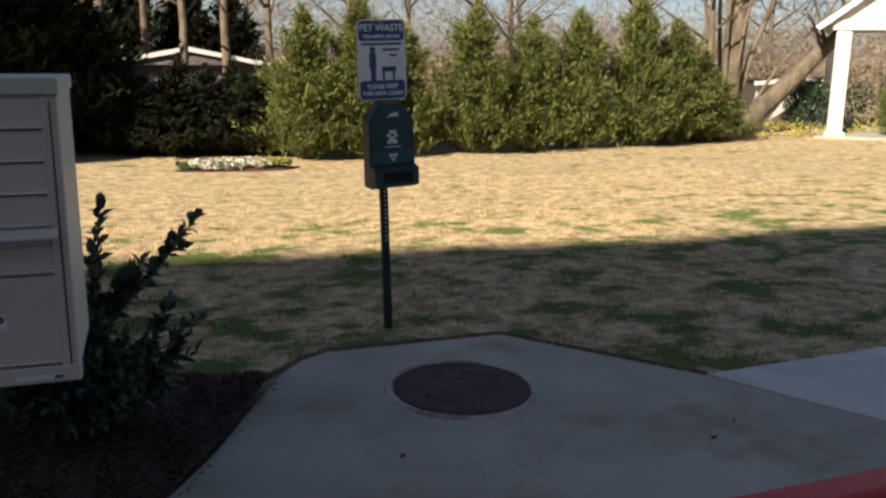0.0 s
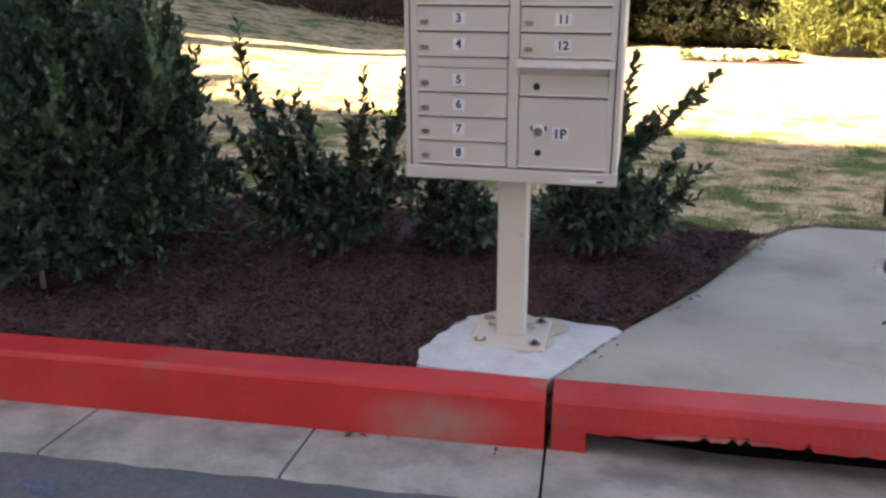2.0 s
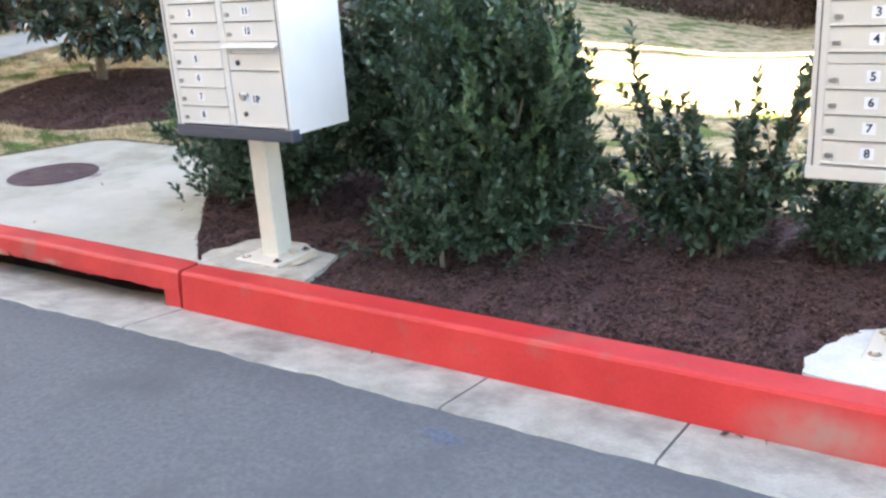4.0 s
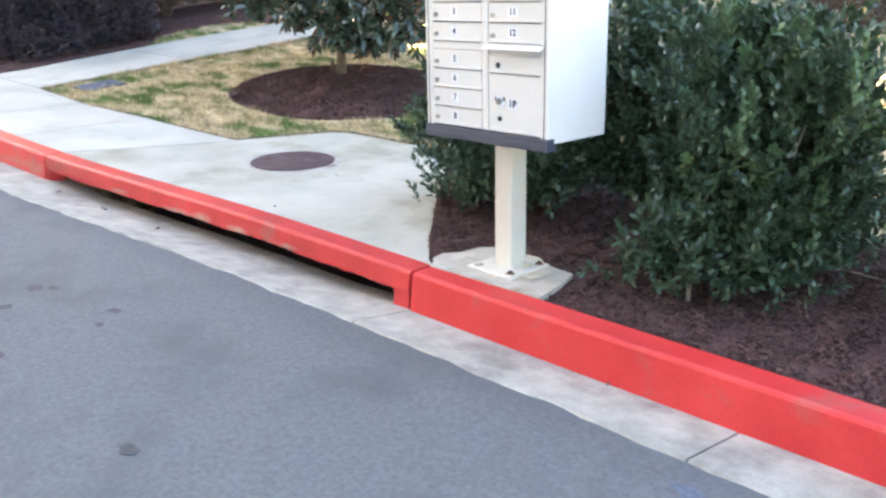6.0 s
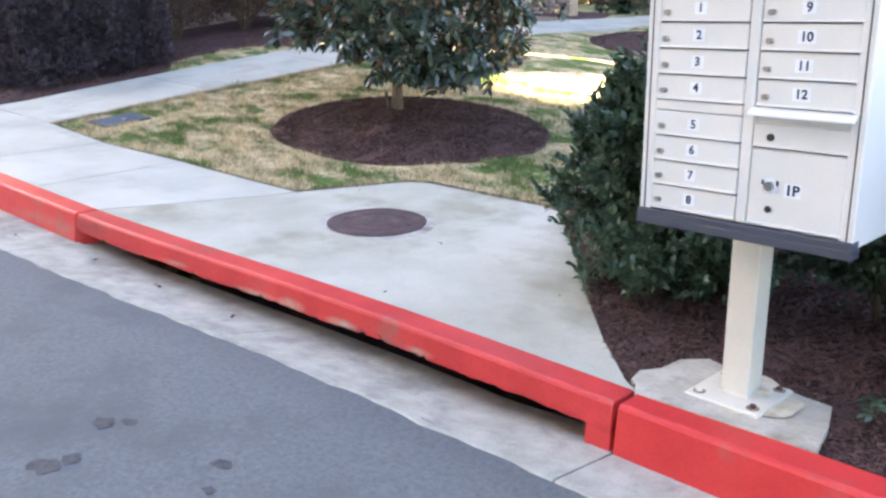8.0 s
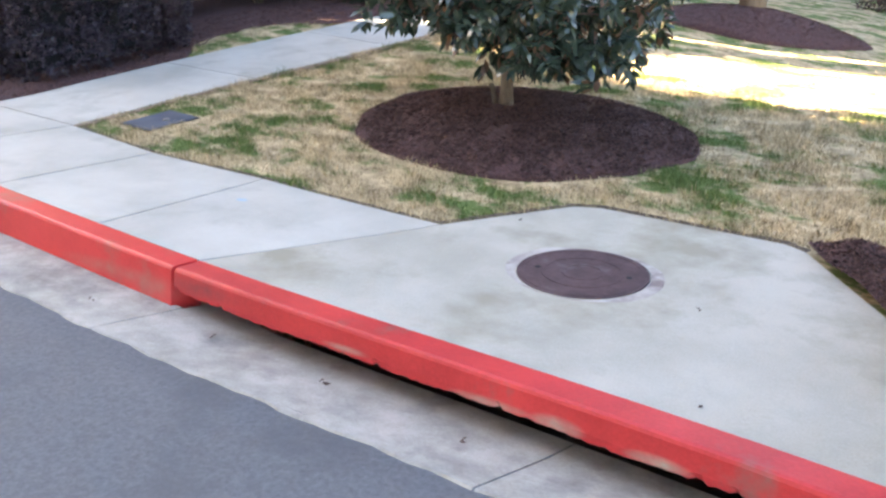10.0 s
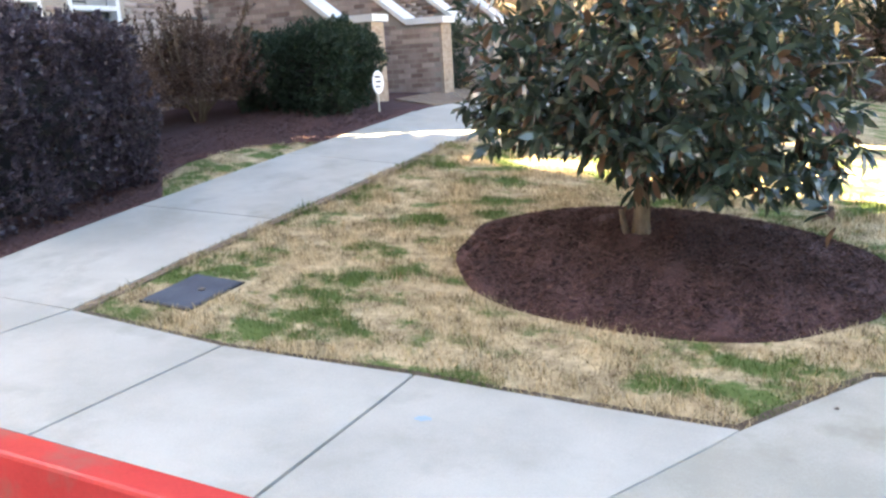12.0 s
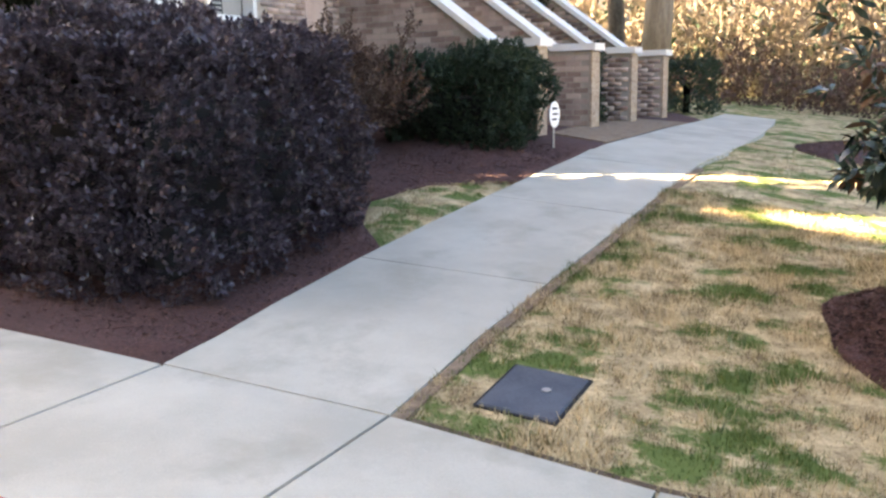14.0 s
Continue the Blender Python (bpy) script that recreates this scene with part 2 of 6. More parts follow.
def leaf_material(name, dark, light, rough=0.45, spec=0.5, sheen=0.0):
    m = material(name, dark, light, 2.5, rough, 0.0, 30, island=0.6, mid=0.42, width=0.9, spec=spec)
    b = m.node_tree.nodes["Principled BSDF"]
    out = m.node_tree.nodes["Material Output"]
    tr = m.node_tree.nodes.new("ShaderNodeBsdfTranslucent")
    mix = m.node_tree.nodes.new("ShaderNodeMixShader")
    mix.inputs[0].default_value = 0.22
    m.node_tree.links.new(b.inputs["Base Color"].links[0].from_socket, tr.inputs["Color"])
    m.node_tree.links.new(b.outputs[0], mix.inputs[1])
    m.node_tree.links.new(tr.outputs[0], mix.inputs[2])
    m.node_tree.links.new(mix.outputs[0], out.inputs["Surface"])
    return m


M["holly"] = leaf_material("holly", (0.006, 0.019, 0.010), (0.060, 0.104, 0.058), 0.30, 0.55)
M["holly_new"] = leaf_material("holly_new", (0.02, 0.05, 0.022), (0.10, 0.165, 0.08), 0.33)
M["dark_box"] = leaf_material("dark_box", (0.007, 0.018, 0.011), (0.034, 0.062, 0.032), 0.5)
M["plum_hedge"] = leaf_material("plum_hedge", (0.013, 0.010, 0.015), (0.086, 0.066, 0.083), 0.31, 0.6)
M["brown_twigs"] = leaf_material("brown_twigs", (0.045, 0.027, 0.02), (0.13, 0.08, 0.06), 0.8)
M["grey_twigs"] = leaf_material("grey_twigs", (0.13, 0.10, 0.08), (0.32, 0.26, 0.20), 0.9, 0.2)
M["magnolia_leaf"] = leaf_material("magnolia_leaf", (0.010, 0.024, 0.016), (0.060, 0.086, 0.058), 0.15, 0.85)
M["rust_leaf"] = leaf_material("rust_leaf", (0.045, 0.024, 0.013), (0.15, 0.082, 0.045), 0.5)
M["cypress"] = leaf_material("cypress", (0.010, 0.022, 0.008), (0.165, 0.188, 0.058), 0.7, 0.2)
# Darker than real foliage: the shade on these trees is in the colour.
M["shade_dark_cypress"] = leaf_material("shade_dark_cypress", (0.008, 0.011, 0.007), (0.032, 0.036, 0.020), 0.85, 0.15)
M["dry_leaf"] = leaf_material("dry_leaf", (0.16, 0.125, 0.075), (0.42, 0.35, 0.235), 0.8, 0.2)
M["flower"] = leaf_material("flower", (0.55, 0.52, 0.40), (0.85, 0.82, 0.72), 0.7, 0.2)
M["yellow_leaf"] = leaf_material("yellow_leaf", (0.25, 0.23, 0.04), (0.5, 0.45, 0.12), 0.7, 0.2)
M["white_paint"] = material("white_paint", (0.70, 0.69, 0.66), (0.80, 0.79, 0.77), 2, 0.55, 0.1, 60, dirt=(0.60, 0.58, 0.53), dirt_scale=2)
M["mortar"] = material("mortar", (0.29, 0.25, 0.21), (0.39, 0.34, 0.29), 6, 0.95, 0.4, 80)
M["stucco"] = material("stucco", (0.42, 0.36, 0.29), (0.52, 0.46, 0.38), 3, 0.9, 0.3, 70)
M["pier"] = material("pier", (0.33, 0.25, 0.18), (0.47, 0.375, 0.285), 14, 0.9, 0.4, 60, stretch=(1, 1, 2.2), dirt=(0.26, 0.18, 0.13), dirt_scale=9, dirt_mid=0.56)
M["shingle"] = material("shingle", (0.09, 0.085, 0.08), (0.17, 0.16, 0.15), 5, 0.95, 0.5, 50)
M["glass"] = plain("glass", (0.03, 0.035, 0.04), 0.06)
M["blind"] = plain("blind", (0.30, 0.29, 0.27), 0.7)


def brick_material():
    m = material("brick", (0.17, 0.108, 0.092), (0.49, 0.38, 0.325), 3, 0.9, 0.4, 90, mid=0.45, width=0.8)
    nt = m.node_tree
    info = nt.nodes.new("ShaderNodeObjectInfo")
    ramp = nt.nodes["Color Ramp"]
    old = ramp.inputs[0].links[0].from_socket
    geo = nt.nodes.new("ShaderNodeNewGeometry")
    a = nt.nodes.new("ShaderNodeMath")
    a.operation = "ADD"
    nt.links.new(info.outputs["Random"], a.inputs[0])
    nt.links.new(geo.outputs["Random Per Island"], a.inputs[1])
    fr = nt.nodes.new("ShaderNodeMath")
    fr.operation = "FRACT"
    nt.links.new(a.outputs[0], fr.inputs[0])
    mul = nt.nodes.new("ShaderNodeMath")
    mul.operation = "MULTIPLY_ADD"
    nt.links.new(fr.outputs[0], mul.inputs[0])
    mul.inputs[1].default_value = 0.62
    nt.links.new(old, mul.inputs[2])
    sub = nt.nodes.new("ShaderNodeMath")
    sub.operation = "SUBTRACT"
    nt.links.new(mul.outputs[0], sub.inputs[0])
    sub.inputs[1].default_value = 0.31
    nt.links.new(sub.outputs[0], ramp.inputs[0])
    return m


M["brick"] = brick_material()


# ---- building helpers ----
def part(name, bm, mat, parent=None, label="", smooth=False):
    me = bpy.data.meshes.new(name)
    if smooth:
        for f in bm.faces:
            f.smooth = True
    bm.to_mesh(me)
    bm.free()
    me.materials.append(M[mat])
    ob = new(name, me)
    ob.parent = parent
    return tagged(ob, label)


def soup(name, verts, tris, mat, parent=None, label="", smooth=False):
    """One mesh from numpy arrays of corners and triangles (or quads)."""
    me = bpy.data.meshes.new(name)
    n, k = len(tris), tris.shape[1]
    me.vertices.add(len(verts))
    me.vertices.foreach_set("co", np.ascontiguousarray(verts, dtype=np.float32).ravel())
    me.loops.add(n * k)
    me.loops.foreach_set("vertex_index", np.ascontiguousarray(tris, dtype=np.int32).ravel())
    me.polygons.add(n)
    me.polygons.foreach_set("loop_start", np.arange(0, n * k, k, dtype=np.int32))
    me.update(calc_edges=True)
    if smooth:
        me.shade_smooth()
    me.materials.append(M[mat])
    ob = new(name, me)
    ob.parent = parent
    return tagged(ob, label)


def thing(name, at, label, category, turn=0.0, group=""):
    e = new(name)
    e.empty_display_size = 0.1
    e.matrix_world = pose(*at, 0, 0, turn)
    return tagged(e, label, category, group)


def box(bm, x0, x1, y0, y1, z0, z1, bevel=0.0, seg=1):
    vs = [bm.verts.new(v) for v in ((x0, y0, z0), (x1, y0, z0), (x1, y1, z0), (x0, y1, z0), (x0, y0, z1), (x1, y0, z1), (x1, y1, z1), (x0, y1, z1))]
    fs = [bm.faces.new([vs[i] for i in f]) for f in ((3, 2, 1, 0), (4, 5, 6, 7), (0, 1, 5, 4), (1, 2, 6, 5), (2, 3, 7, 6), (3, 0, 4, 7))]
    if bevel:
        bmesh.ops.bevel(bm, geom=list({e for f in fs for e in f.edges}), offset=bevel, segments=seg, affect="EDGES", profile=0.6)
    return bm


def boxed(*a, **k):
    return box(bmesh.new(), *a, **k)


def cylinder(r, depth, m, seg=20, r2=None, bm=None):
    bm = bm or bmesh.new()
    bmesh.ops.create_cone(bm, cap_ends=True, segments=seg, radius1=r, radius2=r if r2 is None else r2, depth=depth, matrix=m)
    return bm


def prism(outline, depth, m):
    """An outline in x, z made solid from y = 0 to y = depth."""
    bm = bmesh.new()
    front = [bm.verts.new((x, 0, z)) for x, z in outline]
    back = [bm.verts.new((x, depth, z)) for x, z in outline]
    bm.faces.new(front)
    bm.faces.new(back[::-1])
    for i in range(len(front)):
        j = (i + 1) % len(front)
        bm.faces.new((front[j], front[i], back[i], back[j]))
    bmesh.ops.recalc_face_normals(bm, faces=bm.faces)
    bm.transform(m)
    return bm


def rounded(w, h, r, n=4):
    pts = []
    for cx, cz, a0 in ((w / 2 - r, h / 2 - r, 0), (-w / 2 + r, h / 2 - r, 90), (-w / 2 + r, -h / 2 + r, 180), (w / 2 - r, -h / 2 + r, 270)):
        pts += [(cx + r * math.cos(radians(a0 + 90 * k / n)), cz + r * math.sin(radians(a0 + 90 * k / n))) for k in range(n + 1)]
    return pts


def lettering(name, text, size, m, mat, parent, depth=0.0006):
    """Upright letters facing -y, centred."""
    cu = bpy.data.curves.new(name, "FONT")
    cu.body, cu.size, cu.align_x, cu.align_y, cu.extrude = text, size, "CENTER", "CENTER", depth
    cu.offset = size * 0.028
    cu.resolution_u = 3
    tmp = new("tmp_text", cu)
    me = bpy.data.meshes.new_from_object(tmp.evaluated_get(bpy.context.evaluated_depsgraph_get()))
    bpy.data.objects.remove(tmp)
    me.transform(m @ pose(0, 0, 0, 90))
    me.materials.clear()
    me.materials.append(M[mat])
    ob = new(name, me)
    ob.parent = parent
    return ob


def tube(points, radii, seg=6, bm=None):
    bm = bm or bmesh.new()
    rings = []
    for i, p in enumerate(points):
        d = (Vector(points[min(i + 1, len(points) - 1)]) - Vector(points[max(i - 1, 0)])).normalized()
        a = d.orthogonal().normalized()
        b = d.cross(a)
        rings.append([bm.verts.new(Vector(p) + radii[i] * (math.cos(math.tau * k / seg) * a + math.sin(math.tau * k / seg) * b)) for k in range(seg)])
    for r0, r1 in zip(rings, rings[1:]):
        shift = min(range(seg), key=lambda s: sum((r0[k].co - r1[(k + s) % seg].co).length for k in range(seg)))
        for k in range(seg):
            bm.faces.new((r0[k], r0[(k + 1) % seg], r1[(k + 1 + shift) % seg], r1[(k + shift) % seg]))
    bm.faces.new(rings[0][::-1])
    bm.faces.new(rings[-1])
    return bm


def unit(a):
    return a / np.maximum(np.linalg.norm(a, axis=-1, keepdims=True), 1e-9)


def leaves(tips, ways, per, twig, length, wide, open_angle, lift, rng, jitter=0.35, fold=0.25, oval=False):
    """Leaves in spirals along short twigs that end at tips and run along ways: corners and triangles."""
    n = len(tips)
    k = np.tile(np.arange(per), n)
    s = (k + rng.random(n * per)) / per
    tip, way = np.repeat(tips, per, 0), np.repeat(unit(ways), per, 0)
    base = tip - way * (twig * (1 - s))[:, None]
    side = unit(np.cross(way, rng.normal(size=way.shape) * 0.15 + [0.3, 0.2, 1.0]))
    other = np.cross(way, side)
    phi = k * 2.4 + rng.random(n * per) * 1.2 + np.repeat(rng.random(n) * 6.28, per)
    out = side * np.cos(phi)[:, None] + other * np.sin(phi)[:, None]
    a = open_angle * (0.6 + 0.6 * rng.random(n * per)) * (1.25 - 0.6 * s)
    d = unit(way * np.cos(a)[:, None] + out * np.sin(a)[:, None] + [0, 0, lift] + rng.normal(size=way.shape) * jitter * 0.3)
    w = unit(np.cross(d, rng.normal(size=way.shape) * 0.5 + [0, 0, 1.0]))
    up = np.cross(w, d)
    size = (1 - jitter * rng.random(n * per))[:, None]
    L, W = length * size, wide * size
    if oval:
        rows = []
        for f, g, sag in ((0.28, 0.82, 0.0), (0.68, 0.92, 0.05)):
            c = base + d * L * f - up * L * sag
            rows += [c + w * W / 2 * g + up * W * fold, c - w * W / 2 * g + up * W * fold]
        v = np.stack([base] + rows + [base + d * L - up * L * 0.16], 1).reshape(-1, 3)
        q = np.arange(n * per)[:, None] * 6
        t = np.concatenate([q + [0, 2, 1], q + [1, 2, 4], q + [1, 4, 3], q + [3, 4, 5]], 0)
        return v, t
    mid = base + d * L * 0.5
    v = np.stack([base, mid + w * W / 2 + up * W * fold, base + d * L - up * L * 0.06, mid - w * W / 2 + up * W * fold], 1).reshape(-1, 3)
    q = np.arange(n * per)[:, None] * 4
    t = np.concatenate([q + [0, 2, 1], q + [0, 3, 2]], 0)
    return v, t


def smooth_interp(x, xs, ys):
    """A smooth curve through given points."""
    acc = 0.0
    for d, w in ((-0.9, 1), (-0.45, 2), (0, 3), (0.45, 2), (0.9, 1)):
        acc = acc + w * np.interp(np.asarray(x, float) + d, xs, ys)
    return acc / 9


# ---- the lie of the land ----
def kerb_y(x):
    """The back edge of the kerb."""
    return smooth_interp(x, [-40, -20, -13.2, -10.2, -8.8, -7.7, -6.8, -5.8, -5.0, -3.76, -2.9, -1.8, -0.44, 1.2, 2.7, 40],
                         [0.3, 1.25, 1.87, 2.15, 2.26, 2.33, 2.39, 2.48, 2.545, 2.555, 2.59, 2.64, 2.675, 2.69, 2.67, 2.3])


def kerb_z(x):
    return smooth_interp(x, [-60, -30, -13, -10.7, -7.7, -4, -0.7, 3, 60], [1.6, 1.2, 0.64, 0.50, 0.29, 0.17, 0.065, 0.01, 0.0])


def land(x, y):
    """Height of lawns and pavements."""
    x, y = np.asarray(x, float), np.asarray(y, float)
    rise = smooth_interp(x, [-13, -10, -7, -4, 0, 8], [0.115, 0.085, 0.05, 0.02, 0.01, 0.008])
    east = np.clip((x + 9) / 5, 0, 1)
    fall = np.clip((y - 6) / 10, 0, 1)
    return kerb_z(x) + rise * np.clip(y - 3.4, 0, 5.9) - 0.36 * east * fall**2 * (3 - 2 * fall)


def tilt(x, y):
    """The turn that lays a thing flush on the land."""
    gx_, gy_ = (float(land(x + 0.3, y) - land(x - 0.3, y)) / 0.6, float(land(x, y + 0.3) - land(x, y - 0.3)) / 0.6)
    return Vector((0, 0, 1)).rotation_difference(Vector((-gx_, -gy_, 1))).to_matrix().to_4x4()


def ring_mound(x, y):
    r = np.hypot((x + 8.06) / 1.33, (y - 5.52) / 1.21)
    return 0.16 * np.clip(1 - r**2, 0, 1)


def far_mound(x, y):
    r = np.hypot((x + 9.05) / 1.5, (y - 12.4) / 1.5)
    return 0.22 * np.clip(1 - r**2, 0, 1)


def inside(x, y, poly):
    x, y = np.asarray(x), np.asarray(y)
    hit = np.zeros(x.shape, bool)
    for (x0, y0), (x1, y1) in zip(poly, poly[1:] + poly[:1]):
        cross = (y0 > y) != (y1 > y)
        hit ^= cross & (x < (x1 - x0) * (y - y0) / ((y1 - y0) or 1e-9) + x0)
    return hit


def draped(poly, dz=0.0, thick=0.1, step=0.4, extra=None, lip=0.0):
    """A slab over an outline that follows the land."""
    bm = bmesh.new()
    f = bm.faces.new([bm.verts.new((x, y, 0)) for x, y in poly])
    xs, ys = [p[0] for p in poly], [p[1] for p in poly]
    for axis, lo, hi in ((0, min(xs), max(xs)), (1, min(ys), max(ys))):
        v = lo + step
        while v < hi - 0.02:
            co, no = [0, 0, 0], [0, 0, 0]
            co[axis], no[axis] = v, 1
            bmesh.ops.bisect_plane(bm, geom=bm.verts[:] + bm.edges[:] + bm.faces[:], plane_co=co, plane_no=no)
            v += step
    if f.is_valid and bm.faces[:][0].normal.z < 0:
        bmesh.ops.reverse_faces(bm, faces=bm.faces)
    bm.normal_update()
    if sum(g.normal.z for g in bm.faces) < 0:
        bmesh.ops.reverse_faces(bm, faces=bm.faces)
    top = list(bm.verts)
    if thick:
        res = bmesh.ops.extrude_face_region(bm, geom=bm.faces[:])
        up = [g for g in res["geom"] if isinstance(g, bmesh.types.BMVert)]
        ups = set(up)
        low = [v for v in bm.verts if v not in ups]
    else:
        up, low = top, []
    for group, off in ((up, dz), (low, dz - thick)):
        if group:
            x, y = np.array([v.co.x for v in group]), np.array([v.co.y for v in group])
            z = land(x, y) + off + (extra(x, y) if extra else 0)
            for v, h in zip(group, z):
                v.co.z = h
    if thick:
        bmesh.ops.recalc_face_normals(bm, faces=bm.faces)
    return bm


SLAB_1 = [(-0.42, float(kerb_y(-0.42))), (-0.15, 3.16), (0.2, 3.67), (0.6, 4.40), (0.76, 4.60), (0.92, 4.69), (1.94, 4.68), (2.66, 3.76), (3.05, 3.0), (3.2, float(kerb_y(3.2))),
          (2.2, float(kerb_y(2.2))), (1.0, float(kerb_y(1.0)))]
SLAB_2 = [(-3.76, float(kerb_y(-3.76))), (-3.85, 2.62), (-4.14, 2.90), (-4.64, 3.44), (-4.99, 3.86), (-5.5, 4.40), (-5.62, 4.45), (-6.66, 4.36), (-6.80, 4.29), (-7.215, 3.563),
          (-7.70, float(kerb_y(-7.70))), (-6.5, float(kerb_y(-6.5))), (-5.0, float(kerb_y(-5.0)))]
BED = [(-3.76, 2.44), (-3.85, 2.62), (-4.14, 2.90), (-4.64, 3.44), (-4.99, 3.86), (-5.5, 4.40), (-5.3, 4.62), (-4.2, 4.62), (-3.0, 4.35), (-1.5, 4.4), (-0.4, 4.5), (0.45, 4.42),
       (0.6, 4.40), (0.2, 3.67), (-0.15, 3.16), (-0.42, 2.62), (-2.0, 2.55)]
BACK = [(-7.215, 3.563), (-8.635, 3.462), (-9.67, 3.314), (-10.82, 3.32), (-12.045, 3.22), (-13.5, 3.12), (-15.0, 2.95), (-18.0, 2.5), (-24.0, 1.3)]
FRONT_X = [-7.70, -8.54, -9.62, -10.77, -12.0, -13.4, -15.1, -18.1, -24.2]
PATH_L = [(-12.045, 3.22), (-12.13, 4.2), (-12.18, 5.49), (-12.14, 7.45), (-12.06, 9.13), (-12.15, 10.7), (-12.28, 12.8), (-12.34, 15.0), (-12.5, 17.4)]
PATH_R = [(-10.82, 3.32), (-10.89, 4.36), (-10.91, 6.01), (-10.95, 7.6), (-10.96, 9.0), (-10.98, 10.45), (-11.12, 13.0), (-11.4, 16.0), (-11.6, 17.5)]
METER = [(-10.60, 3.60), (-10.17, 3.56), (-10.17, 4.06), (-10.58, 4.10)]
LEFT_BED = [(-12.045, 3.22), (-12.13, 4.2), (-12.18, 5.3), (-12.6, 5.7), (-13.0, 6.4), (-12.7, 7.0), (-12.14, 7.5), (-12.06, 9.13), (-12.15, 10.7), (-12.28, 12.8), (-12.34, 15.0), (-13.2, 16.5), (-18, 16.5), (-18, 2.6), (-15.0, 2.95), (-13.5, 3.12)]
WALKWAY = PATH_L + PATH_R[::-1]
INLETS = [(-0.30, 2.75), (-7.675, -3.88)]

# ---- ground sheet ----
gx = np.concatenate([np.linspace(-400, -30, 9)[:-1], np.arange(-30, 30, 0.25), np.linspace(30, 400, 9)])
gy = np.concatenate([np.linspace(-400, -20, 8)[:-1], np.arange(-20, 1.5, 1.0), np.arange(1.5, 9, 0.2), np.arange(9, 30, 0.5), np.linspace(30, 400, 9)])
X, Y = np.meshgrid(gx, gy)
Z = land(X, Y)
ky = kerb_y(X)
Z = np.where(Y < ky + 0.02, kerb_z(X) - 0.34, Z)
for x0, x1 in INLETS:
    Z = np.where((X > x0 - 0.2) & (X < x1 + 0.2) & (Y < ky + 1.0), kerb_z(X) - 0.9, Z)
Z = Z + 0.018 * np.sin(X * 1.7 + 0.6 * Y) * np.sin(Y * 1.3) * (Y > 5) * (Y < 40)
SIDE = [(-7.25, 2.2)] + BACK + [(-24, 0.5), (-17, 1.2), (-10, 2.0)]
covered = inside(X, Y, SIDE) | inside(X, Y, SLAB_1) | inside(X, Y, SLAB_2) | inside(X, Y, WALKWAY) | inside(X, Y, BED) | inside(X, Y, LEFT_BED)
Z = np.where(covered & (Z > kerb_z(X) - 0.2), Z - 0.05, Z)
n, m_ = X.shape
ids = np.arange(n * m_).reshape(n, m_)
quads = np.stack([ids[:-1, :-1], ids[:-1, 1:], ids[1:, 1:], ids[1:, :-1]], -1).reshape(-1, 4)
ground = soup("ground", np.stack([X, Y, Z], -1).reshape(-1, 3), quads, "lawn", smooth=True)
tagged(ground, "dormant tan lawn with greener patches of grass", "lawn", kind="structure")

# ---- road, gutter, kerb ----
def gutter_edge(x):
    """How far the gutter reaches out from the back of the kerb."""
    return np.interp(x, [-9, -7.5, -6, -4.3, -3.7, -2.6, -2, 0], [0.612, 0.60, 0.575, 0.528, 0.508, 0.512, 0.532, 0.53])


rx = np.concatenate([np.arange(-60, -16, 2.0), np.arange(-16, 12, 0.25), np.arange(12, 61, 2.0)])
ry = np.array([-0.50, -0.515, -0.8, -1.5, -3.0, -5.0, -6.6])
RX, RO = np.meshgrid(rx, ry)
RO = RO + np.where(RO > -0.7, 0.545 - gutter_edge(RX), 0)
RY = kerb_y(RX) + RO
RZ = kerb_z(RX) - 0.150 + 0.02 * (-RO - 0.53)
RZ[0] -= 0.02
n, m_ = RX.shape
ids = np.arange(n * m_).reshape(n, m_)
quads = np.stack([ids[:-1, :-1], ids[1:, :-1], ids[1:, 1:], ids[:-1, 1:]], -1).reshape(-1, 4)
road = soup("road", np.stack([RX, RY, RZ], -1).reshape(-1, 3), quads, "asphalt", smooth=True)
tagged(road, "grey worn asphalt road beside the kerb", "road", kind="structure")


def sweep(profile, x0, x1, step=0.12, wobble=None):
    bm = bmesh.new()
    xs = np.linspace(x0, x1, max(2, int(abs(x1 - x0) / step)))
    rings = []
    for i, x in enumerate(xs):
        y, z = float(kerb_y(x)), float(kerb_z(x))
        pts = wobble(i, x, profile) if wobble else profile
        rings.append([bm.verts.new((x, y + dy, z + dz)) for dy, dz in pts])
    k = len(profile)
    for a, b in zip(rings, rings[1:]):
        for i in range(k):
            bm.faces.new((a[i], a[(i + 1) % k], b[(i + 1) % k], b[i]))
    bm.faces.new(rings[0][::-1])
    bm.faces.new(rings[-1])
    bmesh.ops.recalc_face_normals(bm, faces=bm.faces)
    return bm


KERB = [(0, 0.004), (-0.126, 0.004), (-0.139, -0.001), (-0.146, -0.012), (-0.158, -0.10), (-0.170, -0.20), (0.0, -0.32)]
LINTEL = [(0, 0.004), (-0.126, 0.004), (-0.139, -0.001), (-0.146, -0.012), (-0.157, -0.082), (-0.157, -0.109), (-0.02, -0.116), (0.0, -0.1)]
chip_rng = random.Random(5)


def chipped(i, x, profile):
    d = 0.004 * math.sin(x * 7.3) + chip_rng.uniform(-0.004, 0.005) + (chip_rng.uniform(0.005, 0.011) if chip_rng.random() < 0.07 else 0)
    return [(dy + (0.01 if j in (5,) and d > 0.008 else 0), dz + (d if j in (4, 5) else 0) * (0.5 if j == 4 else 1)) for j, (dy, dz) in enumerate(profile)]


